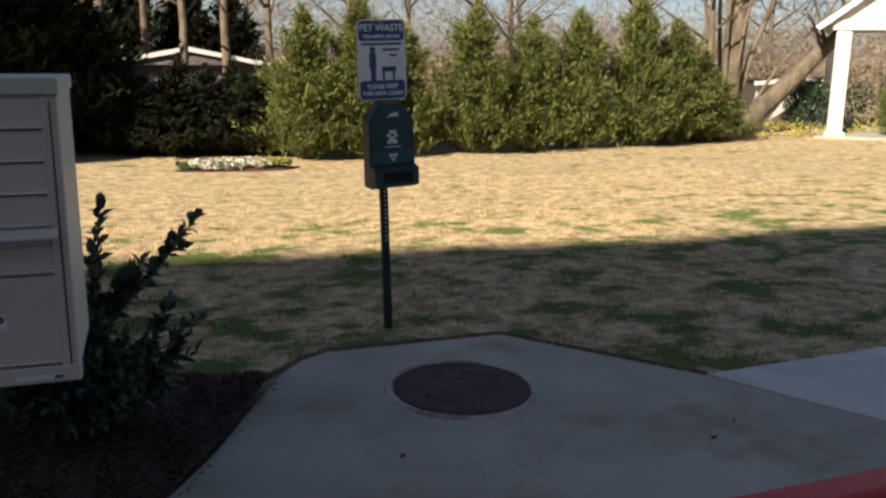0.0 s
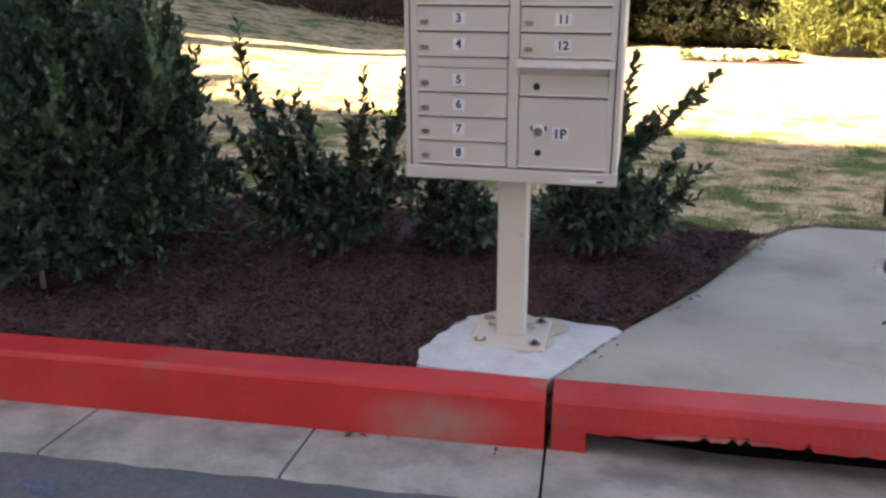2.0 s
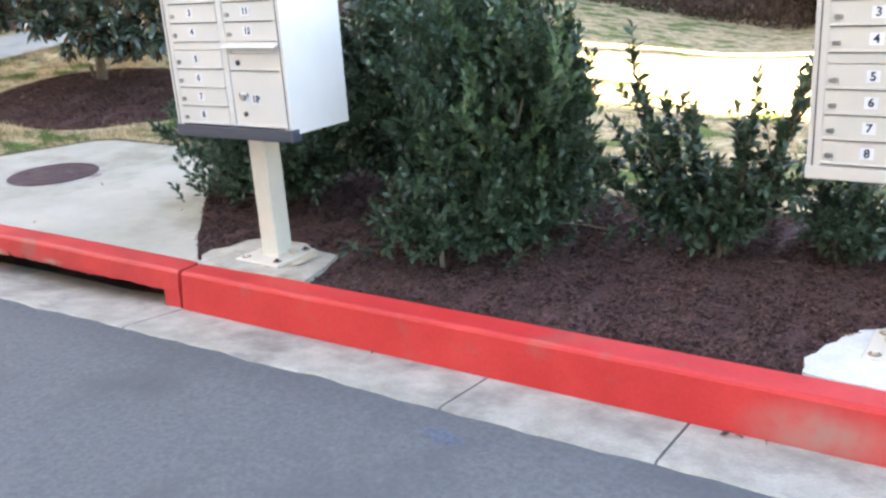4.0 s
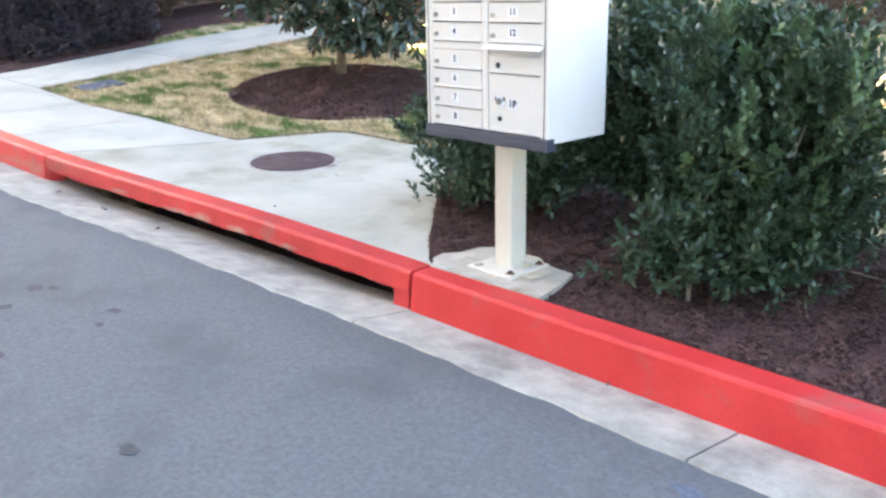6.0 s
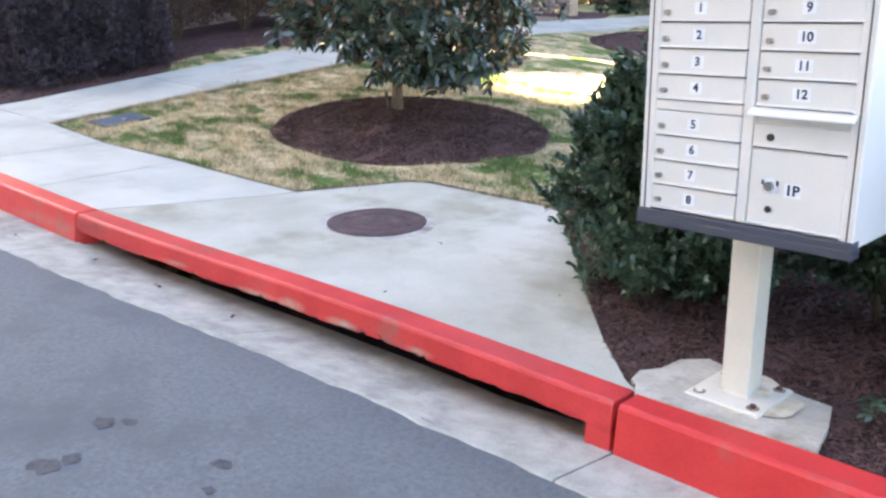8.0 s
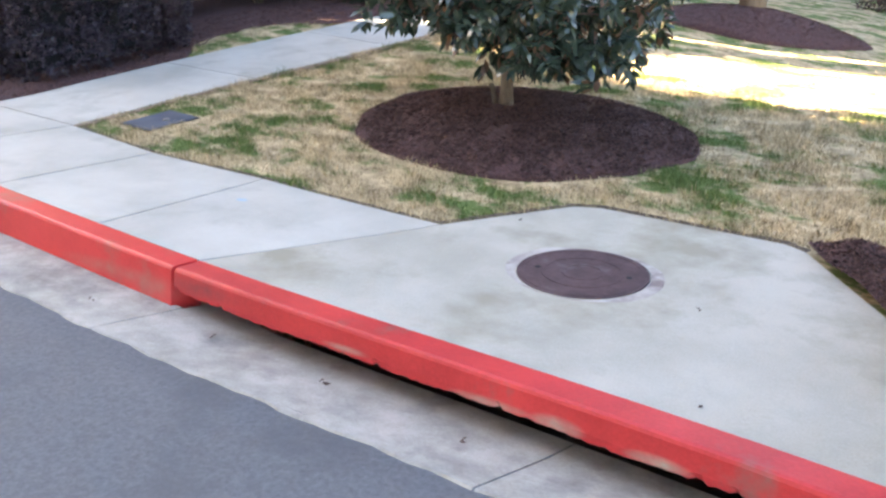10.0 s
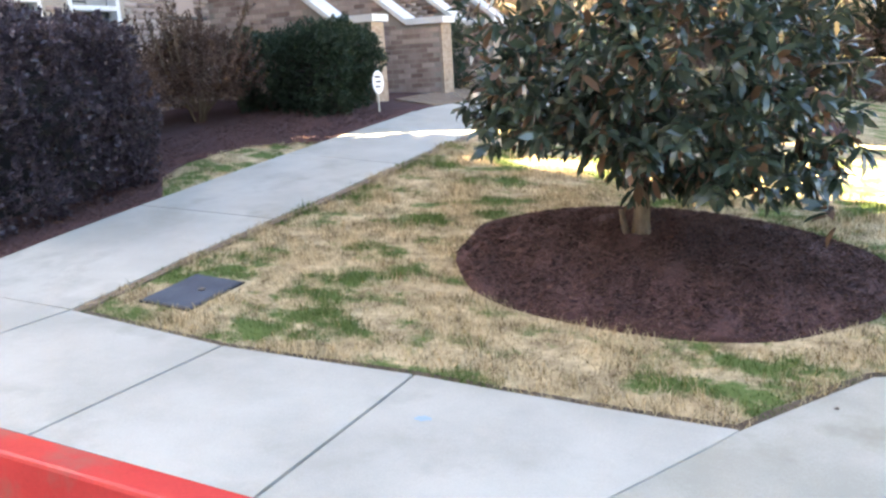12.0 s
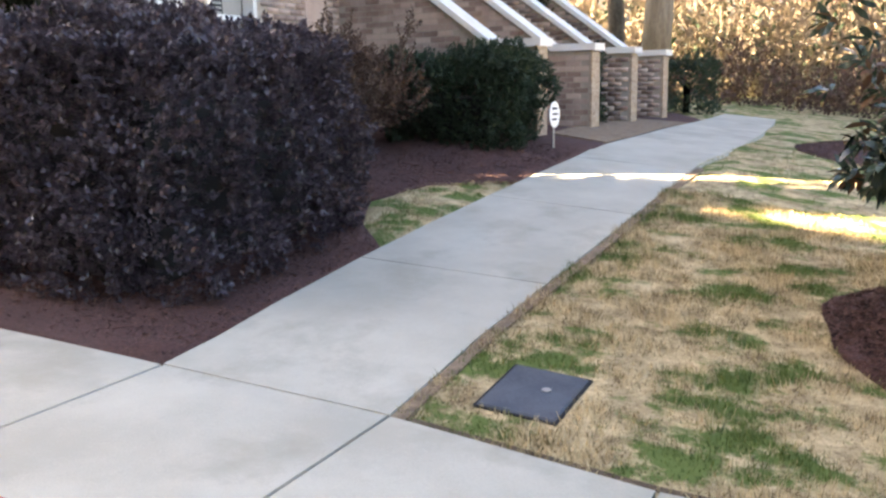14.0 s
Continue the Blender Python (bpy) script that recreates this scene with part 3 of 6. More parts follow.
kerb = tagged(new("kerb"), "red-painted concrete kerb with chipped edges", "kerb", kind="structure")
for x0, x1 in ((-24, -17), (-17, -13.9), (-13.9, -10.85), (-10.85, -7.71), (-3.755, -0.435), (6.0, 9.0), (9.0, 12.0), (12.0, 30.0)):
    part("kerb_stone", sweep(KERB, x0 + 0.006, x1 - 0.006), "red", kerb)
for (x0, x1), (a, b) in zip(INLETS, ((-0.425, 3.2), (-7.70, -3.765))):
    part("inlet_lintel", sweep(LINTEL, a + 0.008, b - 0.008, 0.022, chipped), "red_worn", kerb, "chipped red kerb bar over a storm drain opening")
    for e0, e1 in ((a + 0.008, x0), (x1, b - 0.008)):
        if e1 - e0 > 0.05:
            part("kerb_foot", sweep([(-0.02, -0.10), (-0.152, -0.101), (-0.160, -0.215), (-0.02, -0.25)], e0, e1), "red_worn", kerb)
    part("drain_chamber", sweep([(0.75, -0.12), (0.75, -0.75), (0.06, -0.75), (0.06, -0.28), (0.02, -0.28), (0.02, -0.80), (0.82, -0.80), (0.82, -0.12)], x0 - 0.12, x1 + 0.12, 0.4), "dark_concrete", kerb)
part("kerb_stone", sweep(KERB, 3.21, 5.99), "red", kerb)

gutter = tagged(new("gutter"), "grey concrete gutter with joints and stains", "gutter", kind="structure")
cuts = [-24, -18, -13.9, -10.85, -9.3, -7.665, -5.65, -3.755, -2.06, -1.25, -0.435, 1.3, 3.2, 6.0, 9.0, 12.0, 30.0]


def dip(x):
    """The gutter sinks towards a drain opening."""
    return max(float(np.interp(x, [a - 0.05, a + 0.5, b - 0.5, b + 0.05], [0, 1, 1, 0])) for a, b in INLETS)


for a, b in zip(cuts, cuts[1:]):
    deep = any(x0 < (a + b) / 2 < x1 for x0, x1 in INLETS)

    def ragged(i, x, profile):
        w = 0.006 * math.sin(x * 9.1) + 0.006 * math.sin(x * 23.7 + 1) + 0.003 * math.sin(x * 61) + 0.545 - float(gutter_edge(x))
        return [(dy + (w if j in (2, 3, 4) else 0), dz - (0.042 * dip(x) if j in (0, 1) else 0)) for j, (dy, dz) in enumerate(profile)]

    part("gutter_slab", sweep([(0.02 if deep else -0.14, -0.212 if deep else -0.189), (-0.17, -0.185), (-0.545, -0.142), (-0.56, -0.158), (-0.56, -0.30), (0.02 if deep else -0.05, -0.36)], a + 0.005, b - 0.005, 0.08, ragged), "gutter", gutter)

# ---- pavements ----
tagged(part("pavement_1", draped(SLAB_1, 0.0, 0.09), "concrete"), "stained grey concrete slab around an iron cover", "pavement", kind="structure")
tagged(part("pavement_2", draped(SLAB_2, 0.0, 0.09), "concrete"), "stained pale concrete slab around an iron cover", "pavement", kind="structure")
far_walk = [(2.675, 3.76), (3.92, 3.77), (9, 3.75), (20, 3.6), (20, float(kerb_y(20.0))), (10, float(kerb_y(10.0))), (3.22, float(kerb_y(3.22))), (3.065, 3.0)]
tagged(part("pavement_3", draped(far_walk, 0.006, 0.1, 0.8), "bright_concrete"), "newer pale concrete sidewalk beside the lawn", "pavement", kind="structure")
sidewalk = tagged(new("sidewalk"), "pale concrete sidewalk of jointed panels", "sidewalk", kind="structure")
for i in range(len(BACK) - 1):
    (bx0, by0), (bx1, by1) = BACK[i], BACK[i + 1]
    fx0, fx1 = FRONT_X[i], FRONT_X[i + 1]
    g = 0.009
    poly = [(fx0 - g, float(kerb_y(fx0 - g)) + 0.004), (bx0 - g, by0), (bx1 + g, by1), (fx1 + g, float(kerb_y(fx1 + g)) + 0.004)]
    if i == 0:
        poly[0:2] = [(fx0 - 0.004, float(kerb_y(fx0)) + 0.004), (bx0 - 0.004, by0)]
    part("panel", draped(poly, 0.004, 0.1), "new_concrete", sidewalk)
footpath = tagged(new("footpath"), "pale concrete footpath curving to the building", "path", kind="structure")


def along(line, y):
    return float(np.interp(y, [p[1] for p in line], [p[0] for p in line]))


cutsL = [3.22, 5.05, 6.9, 8.7, 10.5, 12.4, 14.3, 16.0, 17.4]
cutsR = [3.32, 5.18, 7.0, 8.85, 10.6, 12.5, 14.4, 16.1, 17.5]
for i in range(len(cutsL) - 1):
    g = 0.006
    l0, l1, r0, r1 = cutsL[i] + g, cutsL[i + 1] - g, cutsR[i] + g, cutsR[i + 1] - g
    poly = [(along(PATH_L, l0), l0), (along(PATH_L, (l0 + l1) / 2), (l0 + l1) / 2), (along(PATH_L, l1), l1), (along(PATH_R, r1), r1), (along(PATH_R, (r0 + r1) / 2), (r0 + r1) / 2), (along(PATH_R, r0), r0)]
    part("panel", draped(poly, 0.008, 0.14), "new_concrete", footpath)

M["soil"] = material("soil", (0.16, 0.11, 0.075), (0.30, 0.22, 0.15), 14, 0.95, 0.6, 60, bump_size=0.02)
edge = [(x + 0.008, y) for x, y in PATH_R[:5]] + [(x + 0.075, y) for x, y in PATH_R[:5][::-1]]
tagged(part("soil_edge", draped(edge, 0.004, 0.05, 0.4), "soil"), "bare brown soil edge along the footpath", "soil", kind="structure")
# Soil colour darkened to hold the thin shadow at the slab edges.
M["soil_and_shadow"] = material("soil_and_shadow", (0.055, 0.038, 0.024), (0.14, 0.10, 0.065), 14, 0.95, 0.6, 60, bump_size=0.015)


def edging(line, width):
    """A narrow strip of bare soil, coloured dark for the edge's shadow, along the outer side of a line of points."""
    bm = bmesh.new()
    rows = []
    for k, (x, y) in enumerate(line):
        (ax, ay), (bx, by) = line[max(k - 1, 0)], line[min(k + 1, len(line) - 1)]
        d = Vector((bx - ax, by - ay)).normalized()
        rows.append((x, y, x - d.y * width, y + d.x * width))
    fine = [tuple(np.array(p) * (1 - f) + np.array(q) * f) for p, q in zip(rows, rows[1:]) for f in np.linspace(0, 1, 8, endpoint=False)] + [rows[-1]]
    strip = [(bm.verts.new((a, b, float(land(a, b)) - 0.002)), bm.verts.new((c + 0.006 * math.sin(31 * c), d, float(land(c, d)) + 0.006))) for a, b, c, d in fine]
    for (a, b), (c, d) in zip(strip, strip[1:]):
        bm.faces.new((a, c, d, b))
    bm.normal_update()
    if sum(f.normal.z for f in bm.faces) < 0:
        bmesh.ops.reverse_faces(bm, faces=bm.faces)
    return tagged(part("soil_edge", bm, "soil_and_shadow", None, "", True), "bare soil edge, darkened for its thin shadow, between concrete and grass", "soil", kind="structure")


edging([(-10.72, 3.32), (-9.67, 3.314), (-8.635, 3.462), (-7.215, 3.563)], 0.035)
edging([(-7.215, 3.563), (-6.80, 4.29), (-6.66, 4.36), (-5.62, 4.45), (-5.5, 4.40)], 0.04)
edging([(0.62, 4.44), (0.76, 4.60), (0.92, 4.69), (1.94, 4.68), (2.66, 3.76)], 0.045)

# ---- mulch ----
litter_bed = draped([(-12.12, 9.7), (-12.9, 10.0), (-13.4, 13.6), (-12.32, 14.0), (-12.3, 12.8), (-12.17, 10.7)], 0.018, 0.05, 0.4)
tagged(part("leaf_litter", litter_bed, "soil"), "tan dry leaf litter beside the footpath", "soil", kind="structure")
wave = lambda x, y: 0.012 * np.sin(9 * x) * np.cos(7 * y) + 0.008 * np.sin(23 * x + 5 * y)  # noqa: E731


def bed_rise(x, y):
    h = wave(x, y) + 0.04 * np.clip((y - 3.2) / 0.8, 0, 1) - 0.014 * (y < 3.2)
    return np.where(y < kerb_y(x) + 0.04, -0.06, np.where(y < kerb_y(x) + 0.16, np.minimum(h, -0.012), h))


def left_rise(x, y):
    return wave(x, y) * 0.4 + 0.002


mulch_bed = part("mulch_bed", draped(BED, 0.004, 0.0, 0.12, bed_rise), "mulch", smooth=True)
tagged(mulch_bed, "dark brown mulch bed between the mailboxes", "mulch bed", kind="structure")
left_bed = part("mulch_bed", draped(LEFT_BED, 0.004, 0.06, 0.3, left_rise), "mulch", smooth=True)
tagged(left_bed, "dark brown mulch bed beside the footpath", "mulch bed", kind="structure")
circle = lambda cx, cy, rx, ry, n: [(cx + rx * (1 + 0.02 * math.sin(5 * a) + 0.015 * math.sin(11 * a)) * math.cos(a), cy + ry * (1 + 0.02 * math.sin(5 * a)) * math.sin(a)) for a in (math.tau * k / n for k in range(n))]  # noqa: E731
RING = circle(-8.06, 5.52, 1.33, 1.21, 48)
FAR_RING = circle(-9.05, 12.4, 1.5, 1.5, 32)
tagged(part("mulch_ring", draped(RING, 0.012, 0.06, 0.12, lambda x, y: ring_mound(x, y) + wave(x, y) * 0.7), "mulch", smooth=True), "round mound of dark brown mulch under the magnolia", "mulch bed", kind="structure")
tagged(part("mulch_ring", draped(FAR_RING, 0.01, 0.06, 0.2, far_mound), "mulch", smooth=True), "round mound of dark mulch under a tall tree", "mulch bed", kind="structure")


PADS = [[(-0.87, 2.67), (-0.44, 2.66), (-0.17, 3.12), (-0.20, 3.15), (-0.34, 3.16), (-0.44, 3.19), (-0.60, 3.19), (-0.72, 3.18), (-0.79, 3.14), (-0.80, 3.08), (-0.84, 3.04), (-0.85, 2.99), (-0.88, 2.95), (-0.90, 2.86), (-0.93, 2.80), (-0.915, 2.73), (-0.915, 2.68)],
        [(-3.76, 2.54), (-3.10, 2.585), (-3.12, 2.68), (-3.14, 2.79), (-3.19, 2.95), (-3.30, 2.955), (-3.44, 2.985), (-3.60, 2.99), (-3.71, 3.02), (-3.79, 2.93), (-3.80, 2.80), (-3.85, 2.72), (-3.83, 2.63), (-3.79, 2.60)]]


def chips(name, poly, count, rise, dz, seed, label):
    rng = np.random.default_rng(seed)
    lo, hi = np.min(poly, 0), np.max(poly, 0)
    p = rng.random((count * 3, 2)) * (hi - lo) + lo
    p = p[inside(p[:, 0], p[:, 1], poly) & (p[:, 1] > kerb_y(p[:, 0]) + 0.015) & ~inside(p[:, 0], p[:, 1], PADS[0]) & ~inside(p[:, 0], p[:, 1], PADS[1])][:count]
    n = len(p)
    z = land(p[:, 0], p[:, 1]) + rise(p[:, 0], p[:, 1]) + dz + rng.random(n) * 0.009
    a = rng.random(n) * 6.283
    tilt = rng.normal(size=n) * 0.4
    L, W = 0.005 + 0.028 * rng.random(n) ** 2.5, 0.002 + 0.003 * rng.random(n) ** 2
    d = np.stack([np.cos(a), np.sin(a), tilt], 1)
    w = np.stack([-np.sin(a), np.cos(a), rng.normal(size=n) * 0.3], 1)
    c = np.stack([p[:, 0], p[:, 1], z], 1)
    up = np.array([0, 0, 1.0])
    hl, hw = d * L[:, None], w * W[:, None]
    v = np.stack([c - hl - up * 0.002, c - hw * 0.9 + up * 0.003, c + hl - up * 0.002, c + hw + up * 0.002], 1).reshape(-1, 3)
    q = np.arange(n)[:, None] * 4
    t = np.concatenate([q + [0, 1, 2], q + [0, 2, 3]])
    return tagged(soup(name, v, t, "chips"), label, "mulch", kind="stuff")


chips("mulch_chips", BED, 76000, bed_rise, 0.004, 1, "loose dark brown shredded bark chips on the bed")
chips("mulch_chips", RING, 36000, ring_mound, 0.013, 2, "loose dark brown shredded bark chips under the magnolia")
chips("mulch_chips", [(-0.36, 2.66), (-0.15, 3.14), (0.2, 3.65), (0.6, 4.38), (0.635, 4.36), (0.235, 3.62), (-0.115, 3.10), (-0.33, 2.68)], 130, lambda x, y: 0 * x, 0.002, 4, "bark chips strewn over the edge of the slab")
chips("mulch_chips", FAR_RING, 9000, far_mound, 0.012, 5, "loose dark bark chips under a tall tree")
chips("mulch_chips", [(-12.07, 3.3), (-12.13, 4.2), (-12.2, 5.3), (-12.62, 5.72), (-13.02, 6.4), (-12.72, 7.02), (-12.16, 7.52), (-12.1, 9.1), (-14.0, 9.1), (-14.0, 3.2)], 15000, left_rise, 0.003, 3, "loose dark brown shredded bark chips beside the path")


def grass(name, area, density, height, seed, label):
    rng = np.random.default_rng(seed)
    x0, x1, y0, y1 = area
    n = int((x1 - x0) * (y1 - y0) * density)
    x, y = x0 + (x1 - x0) * rng.random(n), y0 + (y1 - y0) * rng.random(n)
    ok = ~(inside(x, y, SLAB_1) | inside(x, y, SLAB_2) | inside(x, y, WALKWAY) | inside(x, y, BED) | inside(x, y, LEFT_BED) | inside(x, y, METER) | inside(x, y, RING) | inside(x, y, FAR_RING) | inside(x, y, far_walk))
    ok &= y > np.where(x < -7.2, np.interp(x, [b[0] for b in BACK[::-1]], [b[1] for b in BACK[::-1]]), kerb_y(x) + 1.0)
    ok &= ~((x < -7.0) & (y < 3.45) & (x > -7.3))
    x, y = x[ok], y[ok]
    n = len(x)
    z = land(x, y) + 0.018 * np.sin(x * 1.7 + 0.6 * y) * np.sin(y * 1.3) * (y > 5) - 0.004
    a = rng.random(n) * 6.283
    h = height * (0.4 + 1.0 * rng.random(n) ** 2) * (0.75 + 0.5 * np.sin(7 * x + 3 * np.sin(5 * y)) * np.sin(6 * y))
    lean = 0.9 * h * rng.random(n)
    b = rng.random(n) * 6.283
    w = 0.0022 + 0.002 * rng.random(n)
    c = np.stack([x, y, z], 1)
    s = np.stack([np.cos(a) * w, np.sin(a) * w, 0 * w], 1)
    t = np.stack([np.cos(b) * lean, np.sin(b) * lean, h], 1)
    v = np.stack([c - s, c + s, c + t], 1).reshape(-1, 3)
    return tagged(soup(name, v, np.arange(3 * n).reshape(-1, 3), "blades"), label, "grass", kind="stuff")


grass("grass", (-11.0, -4.2, 3.3, 8.0), 5600, 0.052, 11, "short dormant grass round the magnolia ring")
grass("grass", (-12.8, -12.05, 5.2, 7.6), 3000, 0.035, 15, "short grass patch beside the footpath")
grass("grass", (-4.2, 5.0, 3.6, 8.5), 2200, 0.035, 12, "short dormant grass behind the mailboxes")
grass("grass", (-11.0, 9.0, 8.0, 12.0), 500, 0.045, 13, "short sunlit dormant grass of the lawn")


# ---- iron covers ----
M["collar"] = material("collar", (0.33, 0.30, 0.27), (0.50, 0.47, 0.42), 9, 0.85, 0.4, 80, dirt=(0.20, 0.16, 0.145), dirt_scale=5, dirt_mid=0.54, bump_size=0.005)
def manhole(x, y, r=0.33, rim=0.378):
    z = float(land(x, y))
    t = thing("manhole_cover", (x, y, z), "round rusty brown iron manhole cover set in concrete", "manhole cover", group="manhole covers")
    t.matrix_world = Matrix.Translation((x, y, z)) @ tilt(x, y).to_quaternion().to_matrix().to_4x4()
    bm = bmesh.new()
    seg = 40
    prof = [(rim, 0.001), (rim - 0.006, 0.004), (r + 0.008, 0.006), (r + 0.002, -0.01)]
    rings = [[bm.verts.new((r * math.cos(math.tau * k / seg), r * math.sin(math.tau * k / seg), h)) for k in range(seg)] for r, h in prof]
    for r0, r1 in zip(rings, rings[1:]):
        for k in range(seg):
            bm.faces.new((r0[k], r0[(k + 1) % seg], r1[(k + 1) % seg], r1[k]))
    part("collar", bm, "collar", t, "worn concrete collar")
    part("lid", cylinder(r, 0.02, pose(0, 0, -0.001), 40), "iron", t)
    for ring in (r * 0.3, r * 0.6, r * 0.92):
        bm = bmesh.new()
        rings = [[bm.verts.new((q * math.cos(math.tau * k / seg), q * math.sin(math.tau * k / seg), h)) for k in range(seg)] for q, h in ((ring - 0.008, 0.006), (ring - 0.006, 0.0115), (ring + 0.006, 0.0115), (ring + 0.008, 0.006))]
        for r0, r1 in zip(rings, rings[1:]):
            for k in range(seg):
                bm.faces.new((r0[k], r1[k], r1[(k + 1) % seg], r0[(k + 1) % seg]))
        bmesh.ops.recalc_face_normals(bm, faces=bm.faces)
        part("rib", bm, "iron", t)
    for a in (20, 200):
        part("pick_hole", cylinder(0.016, 0.006, pose(0.22 * math.cos(radians(a)), 0.22 * math.sin(radians(a)), 0.007), 10), "black", t)
    return t


manhole(1.41, 4.0)
manhole(-6.22, 3.455, 0.315, 0.385)

meter = thing("meter_box", (-10.38, 3.83, float(land(-10.38, 3.83))), "dark grey plastic utility box lid set in grass", "utility box", 2)
meter.matrix_world = Matrix.Translation((-10.38, 3.83, float(land(-10.38, 3.83)))) @ tilt(-10.38, 3.83) @ pose(0, 0, 0, 0, 0, 2)
part("lid", boxed(-0.180, 0.180, -0.225, 0.225, -0.05, 0.016, 0.008), "valve_lid", meter)
part("rim", boxed(-0.195, 0.195, -0.24, 0.24, -0.06, 0.008, 0.004), "black", meter)
part("lift_knob", cylinder(0.022, 0.012, pose(0.05, 0.02, 0.016), 14), "chrome", meter)


# ---- mailboxes ----
def mailbox(x, y, base, turn, leg, mat, lip, label, pad_pts, shift, front, D):
    z0 = base - 0.002
    p = part("mailbox_pad", draped(pad_pts, 0.009, 0.12, 0.15), "pad_old" if lip else "pad")
    tagged(p, "small pale rough concrete pad under a mailbox post", "concrete pad", group="mailbox pads")
    t = thing("mailbox", (x, y, z0), label, "mailbox", turn, "cluster mailboxes")
    spill = bmesh.new()
    rim = [spill.verts.new((0.01 + 0.205 * (1 + 0.16 * math.sin(3 * a + x) + 0.09 * math.sin(7 * a)) * math.cos(a), 0.01 + 0.18 * (1 + 0.14 * math.sin(4 * a) + 0.07 * math.sin(9 * a + 1)) * math.sin(a), 0.012)) for a in (math.tau * k / 40 for k in range(40))]
    spill.faces.new(rim)
    spill.transform(pose(x, y, z0))
    part("overspray", spill, "overspray", p, "tan paint sprayed over the concrete")
    plate = part("base_plate", boxed(-0.145, 0.145, -0.160, 0.130, -0.01, 0.020, 0.004), "post_paint", t)
    for sx in (-0.105, 0.105):
        for sy in (-0.115, 0.095):
            part("rust_mark", cylinder(0.024, 0.003, pose(sx, sy, 0.0205), 10), "rust", plate)
            part("bolt", cylinder(0.011, 0.014, pose(sx, sy, 0.027), 6), "iron" if sx > 0 else "post_paint", plate, "bolt painted over and rusting")
    post = part("post", boxed(-0.054, 0.054, -0.054, 0.054, 0.02, leg + 0.02, 0.008, 2), "post_paint", t)
    part("weld_collar", boxed(-0.060, 0.060, -0.060, 0.060, 0.018, 0.028, 0.004), "post_paint", post)
    for sx in (-1, 1):
        part("gusset", boxed(min(sx * 0.055, sx * 0.098), max(sx * 0.055, sx * 0.098), 0.018, 0.050, 0.018, 0.034, 0.006, 2), "overspray", plate, "paint-caked weld beside the post")
    W, H = 0.75, 0.811
    x0, x1, y0, y1, b, top = shift - W / 2, shift + W / 2, front, front + D, leg, leg + H
    body = part("cabinet", boxed(x0, x1, y0 + 0.01, y1, b + 0.01, top - 0.03, 0.006, 2), mat, t)
    part("roof_cap", prism([(x0 - 0.006, top - 0.040), (x1 + 0.006, top - 0.040), (x1 + 0.006, top - 0.006), (x1, top), (x0, top), (x0 - 0.006, top - 0.006)], D + 0.02, pose(0, y0 - 0.012, 0)), mat, t)
    part("front_frame", boxed(x0, x0 + 0.045, y0 - 0.004, y0 + 0.02, b, top - 0.045, 0.003), mat, body)
    part("front_frame", boxed(x1 - 0.045, x1, y0 - 0.004, y0 + 0.02, b, top - 0.045, 0.003), mat, body)
    part("side_trim", boxed(x1 - 0.022, x1 - 0.017, y0 - 0.0055, y0, b + 0.03, top - 0.06), "seam", body)
    part("side_trim", boxed(x0 + 0.017, x0 + 0.022, y0 - 0.0055, y0, b + 0.03, top - 0.06), "seam", body)
    part("front_frame", boxed(x0 + 0.367, x0 + 0.402, y0 - 0.004, y0 + 0.02, b + 0.04, top - 0.045, 0.003), mat, body)
    part("bottom_rail", boxed(x0 - 0.004, x1 + 0.004, y0 - (0.014 if lip else 0.008), y0 + 0.04, b - 0.012, b + 0.036, 0.006, 2), "lip" if lip else mat, t)
    if lip:
        part("edge_guard", boxed(x0 - 0.004, x1 + 0.004, y0 - 0.016, y0 + 0.05, b - 0.02, b + 0.012, 0.006, 2), "lip", t)
    lx0, lx1, rx0, rx1 = x0 + 0.0435, x0 + 0.363, x0 + 0.406, x0 + 0.7135
    zt = top - 0.046

    def door(name, a, c, low, high, number, lock=True, where=0.465):
        o = part(name, boxed(a, c, y0 - 0.002, y0 + 0.012, low + 0.003, high - 0.003, 0.0025), mat, t)
        part("gap", boxed(a - 0.002, c + 0.002, y0 + 0.006, y0 + 0.0095, low - 0.003, low + 0.005), "seam", o)
        part("hinge_lip", boxed(a, c, y0 - 0.009, y0 + 0.002, low + 0.002, low + 0.008, 0.002), mat, o)
        if number:
            cx, cz = a + (c - a) * where, (low + high) / 2 + 0.001
            w = 0.043 if len(number) == 1 else 0.056
            lab = part("number_label", boxed(cx - w / 2, cx + w / 2, y0 - 0.0034, y0 - 0.001, cz - 0.020, cz + 0.020), "label_white", o, "white sticker with a printed number")
            lettering("number", number, 0.040, pose(cx, y0 - 0.0040, cz), "ink", lab)
        if lock:
            l = part("lock", cylinder(0.0095, 0.012, pose(a + 0.028, y0 - 0.006, (low + high) / 2 - 0.012, 90), 12), "chrome", o, "small metal cylinder lock")
            part("lock_cover", boxed(a + 0.014, a + 0.042, y0 - 0.0045, y0 - 0.001, (low + high) / 2 - 0.020, (low + high) / 2 - 0.004, 0.003), "chrome", o)
        return o

    h = 0.0855
    z = zt
    for k in range(4):
        door("mail_door", lx0, lx1, z - h, z, str(k + 1))
        door("mail_door", rx0, rx1, z - h, z, str(k + 9))
        z -= h
    mid = z
    part("middle_rail", boxed(lx0, lx1, y0 - 0.003, y0 + 0.015, mid - 0.036, mid - 0.002, 0.003), mat, t)
